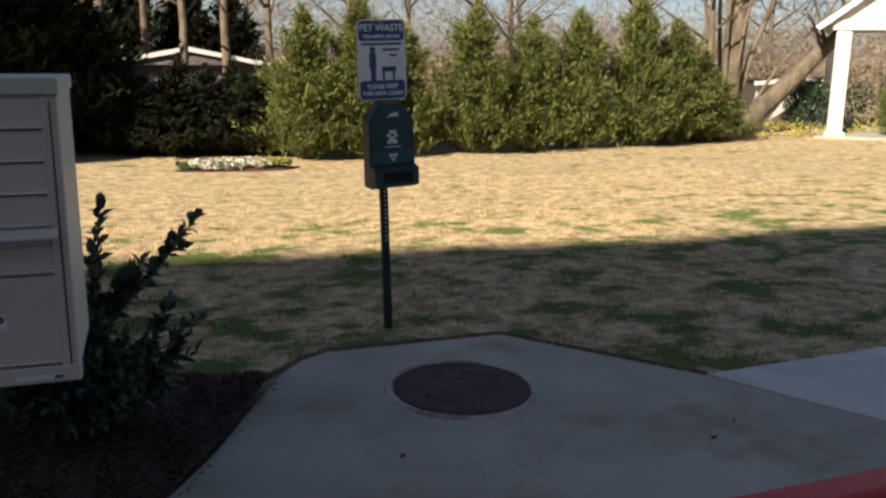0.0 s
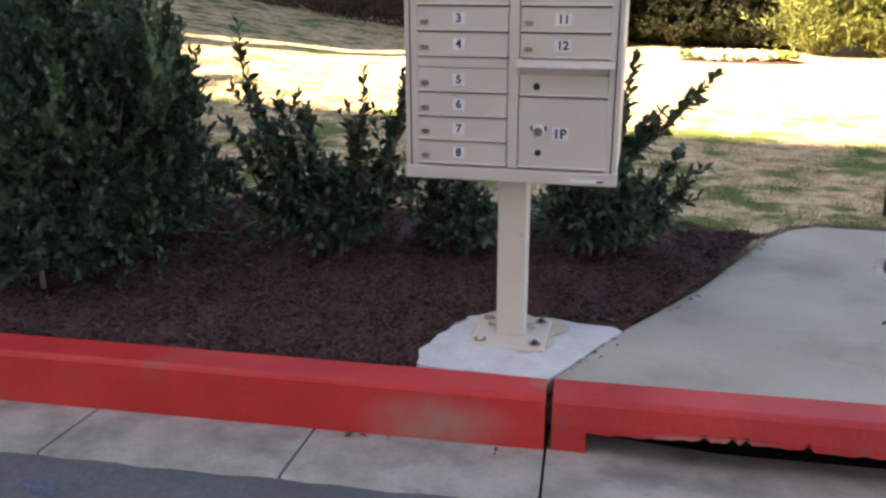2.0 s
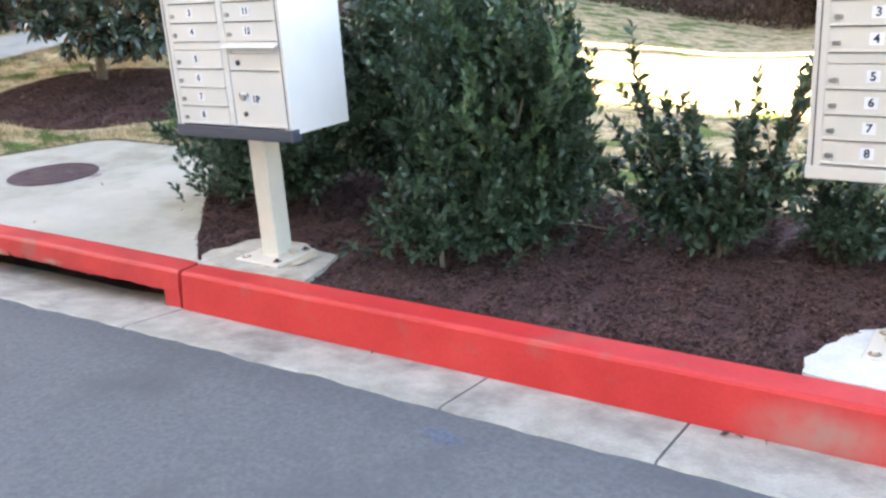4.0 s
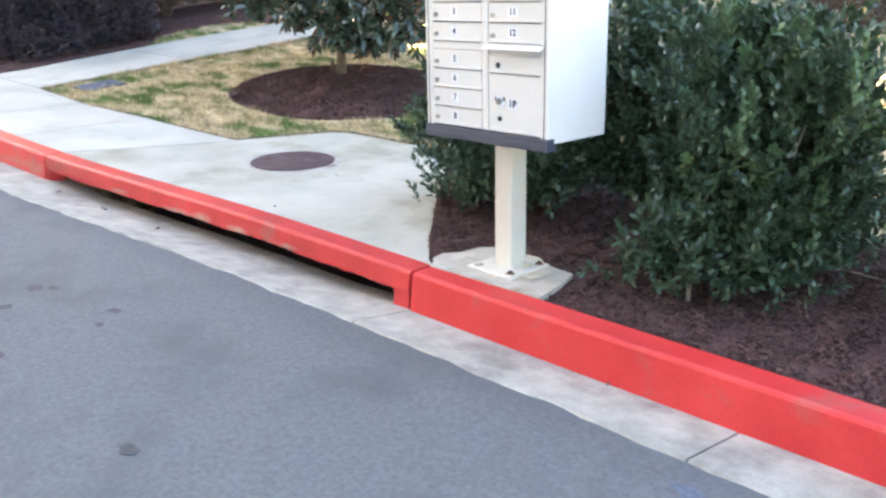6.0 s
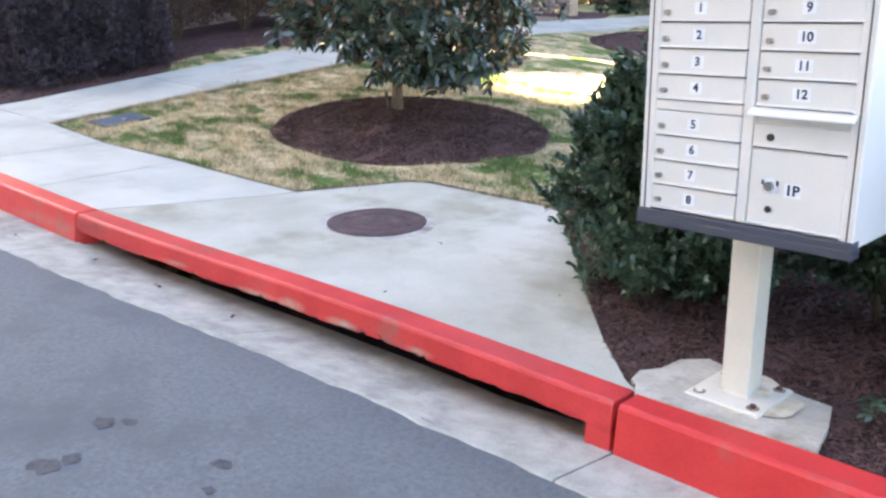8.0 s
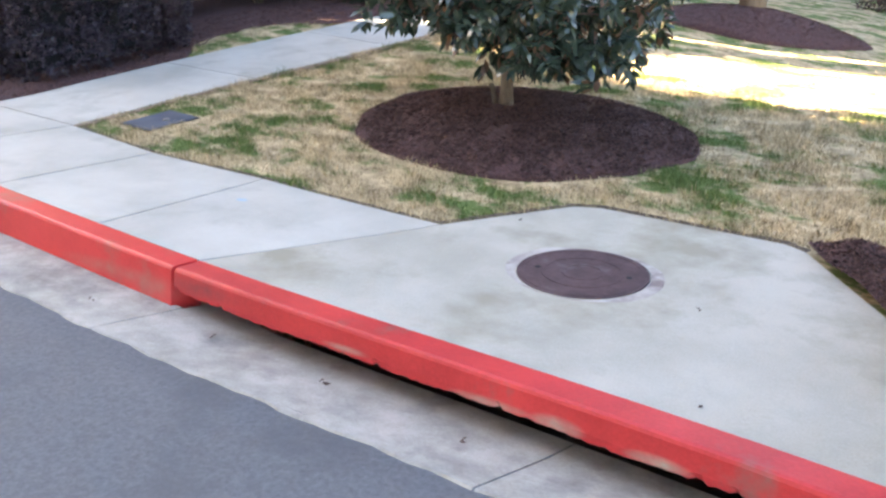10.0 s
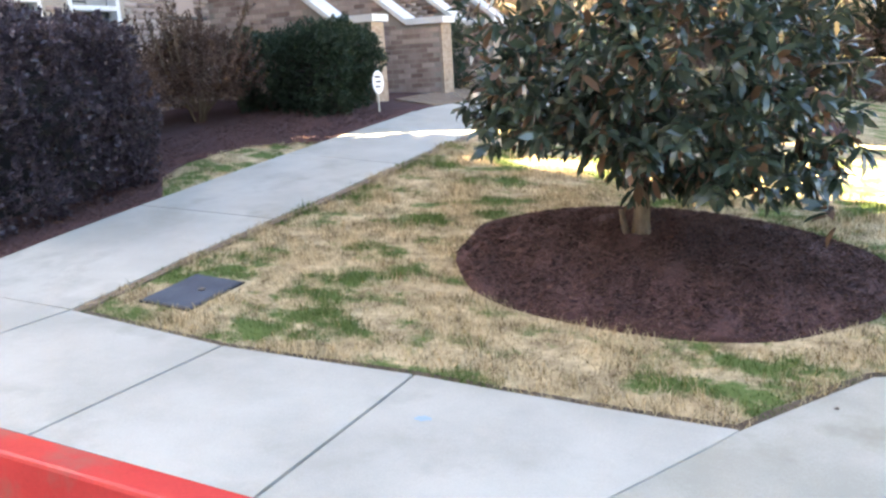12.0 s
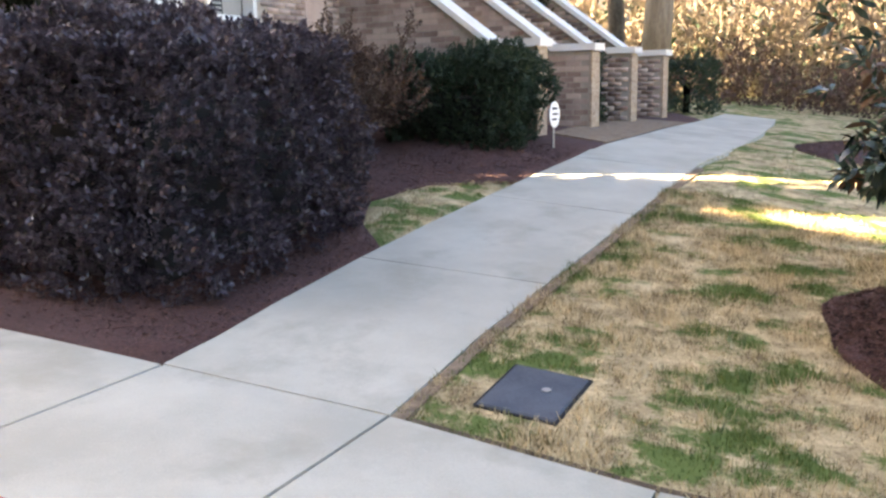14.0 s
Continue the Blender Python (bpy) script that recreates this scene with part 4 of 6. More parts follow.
    shelf = part("outgoing_flap", prism([(0.004, 0.026), (-0.040, 0.006), (-0.042, 0.0), (-0.034, 0.0), (0.004, 0.012)], rx1 - rx0 + 0.022, pose(rx1 + 0.012, y0, mid - 0.026, 0, 0, 90)), mat, t, "projecting outgoing mail hood")
    part("notice_strip", boxed((rx0 + rx1) / 2 - 0.06, (rx0 + rx1) / 2 + 0.055, y0 - 0.0432, y0 - 0.0395, mid - 0.026, mid - 0.021), "label_white", shelf)
    z = mid - 0.036
    floor_z = b + 0.042
    h2 = (z - floor_z) / 4
    for k in range(4):
        door("mail_door", lx0, lx1, z - h2, z, str(k + 5))
        z -= h2
    z = mid - 0.050
    om = door("outgoing_door", rx0, rx1, z - 0.078, z, "")
    bpy.data.objects.remove([c for c in om.children if c.name.startswith("lock_cover")][0])
    part("key_hole", cylinder(0.012, 0.008, pose(rx0 + 0.059, y0 - 0.004, z - 0.044, 90), 14), "lock_dark", om, "dark round key lock")
    [bpy.data.objects.remove(c) for c in list(om.children) if c.name.startswith("lock.") or c.name == "lock"]
    z -= 0.080
    pd = door("parcel_door", rx0, rx1, floor_z, z, "", False)
    cx, cz = rx0 + 0.070, z - 0.118
    part("knob_plate", cylinder(0.026, 0.003, pose(cx, y0 - 0.003, cz, 90), 24), "label_white", pd)
    part("turn_knob", cylinder(0.015, 0.016, pose(cx, y0 - 0.009, cz, 90), 18), "chrome", pd, "grey metal turning knob")
    for s in (-1, 1):
        part("arrow_mark", boxed(cx + s * 0.024 - 0.004, cx + s * 0.024 + 0.004, y0 - 0.005, y0 - 0.0025, cz + 0.002, cz + 0.018), "ink", pd)
    part("key_hole", cylinder(0.011, 0.008, pose(cx, y0 - 0.004, cz - 0.076, 90), 14), "lock_dark", pd, "dark round key lock")
    lab = part("number_label", boxed(cx + 0.046, cx + 0.102, y0 - 0.0034, y0 - 0.001, cz - 0.030, cz + 0.014), "label_white", pd)
    lettering("number", "1P", 0.046, pose(cx + 0.074, y0 - 0.0042, cz - 0.008), "ink", lab)
    part("maker_plate", boxed(x1 - 0.16, x1 - 0.04, y0 - 0.0105, y0 - 0.008, b + 0.0, b + 0.012), "label_white", t)
    part("maker_mark", boxed(x1 - 0.065, x1 - 0.042, y0 - 0.0125, y0 - 0.0095, b + 0.002, b + 0.010), "sign_blue", t)
    return t


mailbox(-0.601, 3.03, float(land(-0.601, 3.03)), -3.6, 0.666, "tan_metal", False, "tan metal cluster mailbox with twelve numbered doors on a post", PADS[0], -0.004, -0.13, 0.43)
mailbox(-3.48, 2.825, float(land(-3.48, 2.82)), -1.5, 0.676, "pale_metal", True, "off-white metal cluster mailbox with a dark bottom edge on a post", PADS[1], 0.045, -0.225, 0.39)

# ---- pet waste station ----
def pet_station(x, y):
    t = thing("pet_waste_station", (x, y, float(land(x, y)) - 0.02), "green pet waste bag dispenser and sign on a steel post", "sign", 6)
    t.matrix_world = t.matrix_world @ pose(0, 0, 0, 0, -1.9, 0)
    post = part("post", boxed(-0.022, 0.022, -0.008, 0.022, -0.1, 1.70, 0.003), "green_post", t, "dark green perforated steel post")
    # Flat discs drawn for the perforations, black low down and white higher up.
    for k in range(36):
        part("hole", cylinder(0.0055, 0.002, pose(0, -0.0085, 0.06 + k * 0.0255, 90), 8), "sign_white" if k > 18 else "black", post)
    b = 0.86
    bm = prism([(-0.135, 0), (0.135, 0), (0.132, 0.36), (0.06, 0.46), (-0.06, 0.46), (-0.132, 0.36)], 0.10, pose(0.012, -0.11, b))
    bmesh.ops.bevel(bm, geom=bm.edges[:], offset=0.008, segments=2, affect="EDGES")
    box_ = part("dispenser", bm, "green_box", t, "dark green metal dispenser with a peaked top")
    part("bag_tray", prism([(0, 0.0), (-0.065, 0.02), (-0.062, 0.115), (0, 0.13)], 0.262, pose(0.137, -0.11, b, 0, 0, 90)), "green_box", box_)
    part("front_band", boxed(-0.116, 0.14, -0.116, -0.108, b + 0.135, b + 0.20), "teal", box_)
    part("slot", boxed(-0.075, 0.10, -0.178, -0.165, b + 0.035, b + 0.095, 0.004), "black", box_)
    part("triangle_mark", prism([(-0.028, 0.022), (0.028, 0.022), (0, -0.022)], 0.002, pose(0.012, -0.119, b + 0.165)), "sign_white", box_)
    part("triangle_centre", prism([(-0.011, 0.010), (0.011, 0.010), (0, -0.008)], 0.002, pose(0.012, -0.1205, b + 0.167)), "teal", box_)
    for dx, dz, r in ((0, -0.012, 0.02), (-0.022, 0.012, 0.011), (0.022, 0.012, 0.011), (-0.008, 0.03, 0.011), (0.011, 0.03, 0.011), (-0.02, -0.024, 0.012), (0.02, -0.024, 0.012)):
        part("emblem", cylinder(r, 0.003, pose(0.012 + dx, -0.112, b + 0.275 + dz, 90), 12), "label_white", box_)
    part("text_bar", boxed(-0.035, 0.06, -0.113, -0.109, b + 0.222, b + 0.227), "label_white", box_)
    part("logo_mark", prism([(-0.03, 0), (0.04, 0.004), (0.035, 0.026), (0.0, 0.02)], 0.003, pose(0.012, -0.113, b + 0.385)), "label_white", box_)
    zc = b + 0.685
    board = part("sign_board", prism(rounded(0.285, 0.425, 0.03), 0.004, pose(0.01, -0.016, zc)), "sign_white", t, "blue and white printed metal sign")

    def face(name, w, z0, z1, mat, dx=0.0, lift=0.0012):
        return part(name, boxed(0.01 + dx - w / 2, 0.01 + dx + w / 2, -0.016 - lift, -0.015, zc + z0, zc + z1), mat, board)

    part("top_band", prism([(x_, z_) for x_, z_ in rounded(0.268, 0.105, 0.022)], 0.0015, pose(0.01, -0.0175, zc + 0.153)), "sign_blue", board)
    part("bottom_band", prism(rounded(0.268, 0.10, 0.022), 0.0015, pose(0.01, -0.0175, zc - 0.158)), "sign_blue", board)
    for text, size, dz in (("PET WASTE", 0.05, 0.168), ("TRANSMITS DISEASE", 0.024, 0.123), ("PLEASE KEEP", 0.033, -0.141), ("THIS AREA CLEAN", 0.030, -0.178)):
        lettering("sign_text", text, size, pose(0.01, -0.0185, zc + dz), "sign_white", board)
    face("text_bar", 0.235, 0.078, 0.090, "sign_blue")
    face("text_bar", 0.10, 0.048, 0.060, "sign_blue", 0.055)
    face("text_bar", 0.04, 0.018, 0.029, "sign_blue", 0.065)
    # plain upright and lying shapes of the pictogram
    face("pictogram", 0.040, -0.045, 0.040, "sign_blue", -0.055)
    face("pictogram", 0.030, -0.108, -0.044, "sign_blue", -0.053)
    part("pictogram", cylinder(0.016, 0.002, pose(-0.045, -0.017, zc + 0.055, 90), 14), "sign_blue", board)
    face("pictogram", 0.085, -0.062, -0.035, "sign_blue", 0.04)
    face("pictogram", 0.014, -0.105, -0.060, "sign_blue", 0.008)
    face("pictogram", 0.014, -0.105, -0.060, "sign_blue", 0.068)
    part("rivet", cylinder(0.006, 0.004, pose(0.01, -0.018, zc + 0.198, 90), 10), "chrome", board)
    return t


pet_station(1.376, 4.99)

# ---- shrubs ----
def lumpy(rng, n, radii, lumps=16, skin=0.75, low=-0.9):
    """Points in the outer part of an uneven rounded volume, and their outward ways."""
    d = unit(rng.normal(size=(n, 3)))
    d[:, 2] = np.where(d[:, 2] < low, -d[:, 2], d[:, 2])
    c = unit(rng.normal(size=(lumps, 3)))
    bulge = np.max(np.clip(d @ c.T, 0, 1) ** 12, 1)
    r = (skin + (1 - skin) * rng.random(n) ** 0.6) * (0.72 + 0.36 * bulge)
    return d * r[:, None] * radii, unit(d / radii)


def plumes(rng, n, each, radii, reach, low, upright):
    """Leafy shoots in bunches: each bough carries twigs along its outer end, with gaps between boughs."""
    ends, out = lumpy(rng, n, radii, 12, 0.62, low)
    way = unit(out + [0, 0, upright * 1.5] + rng.normal(size=ends.shape) * 0.25)
    s = np.tile((np.arange(each) + 0.5) / each, n)
    big = np.repeat(0.7 + 0.6 * rng.random(n), each)
    w = np.repeat(way, each, 0)
    pts = np.repeat(ends, each, 0) - w * (reach * s * big)[:, None] + rng.normal(size=w.shape) * (0.012 + 0.040 * s)[:, None]
    return pts, w + rng.normal(size=w.shape) * (0.15 + 0.35 * s)[:, None]


def shrub(name, at, radii, twigs, per, leaf, mat, label, seed, sprigs=0, category="bush", stems=5, lift=0.35, twig=0.13, angle=1.1, upright=0.6, low=-0.9, sprig_h=1.25, skin=0.5, sprig_list=(), clumps=(), boughs=0):
    rng = np.random.default_rng(seed)
    z0 = float(land(at[0], at[1])) + 0.03
    t = thing(name, (at[0], at[1], z0), label, category)
    inner = twigs // 5 if boughs else twigs
    pts, out = lumpy(rng, inner, np.array(radii) * (0.70 if boughs else 1.0), low=low, skin=skin)
    if boughs:
        shoot, lead = plumes(rng, boughs, 11, np.array(radii) * 1.06, 0.27, low, upright)
        pts, out = np.concatenate([pts, shoot]), np.concatenate([out, lead])
    under = np.clip(-pts[:, 2] / radii[2], 0, 0.95)
    pts[:, :2] /= np.sqrt(1 - 0.15 * under**2)[:, None]
    pts[:, 2] += radii[2] * 0.86
    pts[:, 2] = np.where(pts[:, 2] < 0.05, 0.05 + 0.35 * rng.random(len(pts)), pts[:, 2])
    for cx, cy, cz, cr, cn in clumps:
        d = rng.normal(size=(cn, 3)) * cr * [0.6, 0.5, 0.5]
        pts, out = np.concatenate([pts, d + [cx, cy, cz]]), np.concatenate([out, unit(d)])
    pts[:, 2] = np.where(pts[:, 2] < 0.05, 0.05 + 0.2 * rng.random(len(pts)), pts[:, 2])
    ways = out + [0, 0, upright] + rng.normal(size=pts.shape) * 0.35
    fresh = np.zeros(len(pts), bool)
    if boughs:
        ways[inner:inner + 11 * boughs] = lead
        fresh[inner:inner + 11 * boughs] = np.repeat((rng.random(boughs) < 0.20) & (shoot[::11, 2] > -0.1), 11)
        V, T = leaves(pts[fresh], ways[fresh], per, twig, leaf[0], leaf[1], angle * 0.75, lift, rng, oval=True)
        soup("young_shoot", V, T, "holly_new", t, "paler green young leaves")
    V, T = leaves(pts[~fresh], ways[~fresh], per, twig, leaf[0], leaf[1], angle * (0.8 if boughs else 1.0), lift * (0.9 if boughs else 0.5), rng, oval=True)
    parts_v, parts_t = [V], [T]
    wood = bmesh.new()
    for k in range(stems):
        a = math.tau * k / max(stems, 1) + rng.random()
        e = (math.cos(a) * radii[0] * 0.5, math.sin(a) * radii[1] * 0.5, radii[2] * 1.2)
        tube([(math.cos(a) * 0.05, math.sin(a) * 0.05, -0.03), (e[0] * 0.45, e[1] * 0.45, e[2] * 0.45), e], [0.014, 0.010, 0.004], 5, wood)
    todo = list(sprig_list)
    for k in range(sprigs):
        a = rng.random() * 6.283
        todo.append((math.cos(a) * radii[0] * (0.3 + 0.75 * rng.random()), math.sin(a) * radii[1] * (0.3 + 0.75 * rng.random()), radii[2] * 2 * sprig_h * (0.75 + 0.3 * rng.random())))
    for ex, ey, ez, *fork in todo:
        # a fourth number is the height at which a bare, straight shoot leaves the bush
        p0, p2 = np.array([ex * 0.15, ey * 0.15, fork[0] if fork else 0.1]), np.array([ex, ey, ez])
        p1 = (p0 + p2) / 2 + ([0.02, 0, -0.02] if fork else [ex * 0.10, ey * 0.10, -0.10])
        tube([tuple(p0), tuple(p1), tuple(p2)], [0.010, 0.007, 0.003], 5, wood)
        s = np.linspace(0.22, 1.0, 16)[:, None]
        tips = (1 - s) ** 2 * p0 + 2 * s * (1 - s) * p1 + s**2 * p2
        wy = unit(2 * (1 - s) * (p1 - p0) + 2 * s * (p2 - p1))
        v, tt = leaves(tips, wy, 3 if fork else 6, 0.06 if fork else 0.10, leaf[0] * (1.3 if fork else 1.3), leaf[1] * (1.5 if fork else 1.35), 1.0, 0.2, rng, oval=True)
        parts_t.append(tt + sum(len(q) for q in parts_v))
        parts_v.append(v)
        if fork:
            continue
        pick = rng.choice(14, 9, replace=False)
        side = unit(wy[pick] + rng.normal(size=(9, 3)) * 0.6)
        reach = (0.10 + 0.15 * rng.random(9))[:, None]
        ends = tips[pick] + side * reach
        for b0, b1 in zip(tips[pick], ends):
            tube([tuple(b0), tuple((b0 + b1) / 2 + [0, 0, 0.008]), tuple(b1)], [0.004, 0.003, 0.002], 4, wood)
        v, tt = leaves(ends, side, 9, 0.15, leaf[0] * 1.15, leaf[1] * 1.2, 1.0, 0.2, rng, oval=True)
        parts_t.append(tt + sum(len(q) for q in parts_v))
        parts_v.append(v)
    if len(wood.verts):
        part("stem", wood, "stem", t, "thin brown woody stems", True)
    else:
        wood.free()
    soup("foliage", np.concatenate(parts_v), np.concatenate(parts_t), mat, t, "small glossy leaves")
    return t


HOLLY = (0.062, 0.026)
shrub("holly_bush", (-2.56, 3.45), (0.76, 0.59, 0.72), 2500, 12, HOLLY, "holly", "dense dark green holly bush on the mulch bed", 21, boughs=250, clumps=[(-0.2, -0.34, 0.22, 0.24, 150), (0.05, -0.25, 0.2, 0.26, 160), (0.2, 0.05, 0.15, 0.28, 120)])
shrub("holly_bush", (-4.29, 3.75), (0.76, 0.66, 0.74), 3000, 12, HOLLY, "holly", "dense rounded dark green holly bush beside the mailbox", 22, boughs=280, clumps=[(0.1, -0.40, 0.25, 0.24, 120), (0.42, -0.3, 0.3, 0.26, 120)])
shrub("holly_bush", (-3.30, 3.88), (0.62, 0.44, 0.72), 2000, 12, HOLLY, "holly", "dark green holly bush behind the mailbox", 23, 6, sprig_h=1.05)
shrub("holly_bush", (-1.52, 3.72), (0.36, 0.28, 0.27), 230, 9, HOLLY, "holly", "young sparse holly bush with upright shoots", 24, 3,
      sprig_list=[(-0.50, 0, 0.62), (-0.40, -0.05, 0.98), (-0.26, 0.05, 0.74), (0.36, 0.05, 0.80), (0.42, 0.0, 0.93), (0.12, 0.0, 0.62), (-0.55, -0.1, 0.45), (0.52, 0.1, 0.6), (0.2, -0.1, 0.74), (-0.12, 0.05, 0.66), (0.30, 0.0, 0.5), (-0.36, 0.1, 0.5)])
shrub("holly_bush", (-0.95, 3.85), (0.30, 0.26, 0.22), 150, 9, HOLLY, "holly", "low dark holly bush behind the mailbox post", 25, 3)
shrub("holly_bush", (-0.28, 3.92), (0.34, 0.26, 0.30), 420, 9, HOLLY, "holly", "young holly bush with long leaning shoots", 26, 1,
      sprig_list=[(0.49, 0.0, 0.87, 0.45), (0.44, 0.03, 0.81, 0.43), (0.27, 0.0, 0.72, 0.36), (0.20, 0.0, 0.66, 0.36), (0.13, 0.0, 0.93, 0.30), (0.10, 0.02, 0.80, 0.30), (0.36, 0.05, 0.50), (-0.05, 0.05, 0.72), (0.10, 0.0, 0.60), (0.40, 0.0, 0.36)])


def hedge(name, x0, x1, y0, y1, h, count, per, leaf, mat, label, seed, roundness=0.18, taper=0.03, category="hedge"):
    rng = np.random.default_rng(seed)
    cx, cy = (x0 + x1) / 2, (y0 + y1) / 2
    z0 = float(land(cx, cy))
    t = thing(name, (cx, cy, z0), label, category)
    hx, hy = (x1 - x0) / 2, (y1 - y0) / 2
    area = np.array([2 * hy * h, 2 * hy * h, 2 * hx * h, 2 * hx * h, 4 * hx * hy])
    side = rng.choice(5, count, p=area / area.sum())
    u, w = rng.random(count) * 2 - 1, rng.random(count)
    P, N = np.zeros((count, 3)), np.zeros((count, 3))
    for s, (nx, ny, nz) in enumerate(((1, 0, 0), (-1, 0, 0), (0, 1, 0), (0, -1, 0), (0, 0, 1))):
        k = side == s
        if nx:
            P[k] = np.stack([np.full(k.sum(), nx * hx), u[k] * hy, w[k] * h], 1)
        elif ny:
            P[k] = np.stack([u[k] * hx, np.full(k.sum(), ny * hy), w[k] * h], 1)
        else:
            P[k] = np.stack([u[k] * hx, (w[k] * 2 - 1) * hy, np.full(k.sum(), h)], 1)
        N[k] = (nx, ny, nz)
    q = np.abs(P - [0, 0, h / 2]) / [hx, hy, h / 2]
    corner = (np.clip(q[:, 0], 0.7, 1) - 0.7) ** 2 + (np.clip(q[:, 1], 0.7, 1) - 0.7) ** 2 + (np.clip(np.where(P[:, 2] > h / 2, q[:, 2], 0), 0.7, 1) - 0.7) ** 2
    pull = 1 - roundness * np.clip(corner / 0.09 - 1, 0, 2)
    P[:, :2] *= pull[:, None]
    P[:, :2] *= (1 - taper * np.clip(1 - P[:, 2] / (0.6 * h), 0, 1))[:, None]
    P[:, 2] *= np.clip(pull + 0.05, 0, 1)
    lump = 0.09 * np.sin(4 * P[:, 0] + 2 * P[:, 1]) * np.sin(6 * P[:, 2] + 1.3) + 0.06 * np.sin(11 * P[:, 1] + 3 * P[:, 2] + 2 * np.sin(5 * P[:, 0])) + 0.04 * np.sin(17 * P[:, 0] + 9 * P[:, 2])
    P += N * (lump - 0.22 * rng.random(count) ** 1.6)[:, None]
    P[:, 2] = P[:, 2] + (land(P[:, 0] + cx, P[:, 1] + cy) - z0) * np.clip(1 - P[:, 2] / h, 0, 1) + 0.03
    V, T = leaves(P, N + rng.normal(size=P.shape) * 0.5 + [0, 0, 0.35], per, 0.09, leaf[0], leaf[1], 0.9, 0.2, rng)
    soup("foliage", V, T, mat, t, "dense small clipped leaves")
    # A solid black box stands for the shade between the leaves.
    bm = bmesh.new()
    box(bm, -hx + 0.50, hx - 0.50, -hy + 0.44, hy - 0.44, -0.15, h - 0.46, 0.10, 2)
    part("inner_core", bm, "black", t, "solid black box standing for the shade inside")
    return t


hedge("clipped_hedge", -17.0, -12.42, 3.55, 5.9, 1.48, 17000, 9, (0.055, 0.03), "plum_hedge", "clipped purple-brown hedge beside the footpath", 31, 0.30)
hedge("boxwood_hedge", -14.45, -12.58, 8.4, 9.5, 0.93, 5200, 9, (0.045, 0.024), "dark_box", "clipped dark green rounded shrub by the brick wall", 32, 0.34, 0.17)
hedge("boxwood_hedge", -13.75, -13.1, 11.9, 12.6, 1.0, 1100, 8, (0.05, 0.026), "dark_box", "narrow dark green shrub between two wing walls", 39, 0.25)
hedge("boxwood_hedge", -13.6, -12.6, 16.2, 17.6, 1.0, 1000, 8, (0.06, 0.03), "dark_box", "clipped dark green shrub at the end of the walls", 33, 0.25)
shrub("barberry_bush", (-14.4, 8.0), (0.95, 0.8, 0.66), 1600, 9, (0.045, 0.022), "brown_twigs", "leafless brown winter shrub in the mulch bed", 34, 14, stems=9, sprig_h=1.05, low=-0.7)
shrub("barberry_bush", (-14.6, 6.9), (0.75, 0.65, 0.6), 1100, 9, (0.045, 0.022), "brown_twigs", "leafless reddish brown winter shrub by the wall", 35, 10, stems=9, sprig_h=1.1, low=-0.7)


shrub("barberry_bush", (-18.7, 4.0), (1.3, 1.1, 0.75), 1500, 9, (0.05, 0.025), "brown_twigs", "leafless brown winter shrub beyond the clipped hedge", 37, 10, stems=9, sprig_h=1.05, low=-0.7)
shrub("barberry_bush", (-21.2, 3.4), (1.4, 1.1, 0.8), 1500, 9, (0.05, 0.025), "brown_twigs", "leafless brown winter shrub beyond the clipped hedge", 38, 10, stems=9, sprig_h=1.05, low=-0.7)


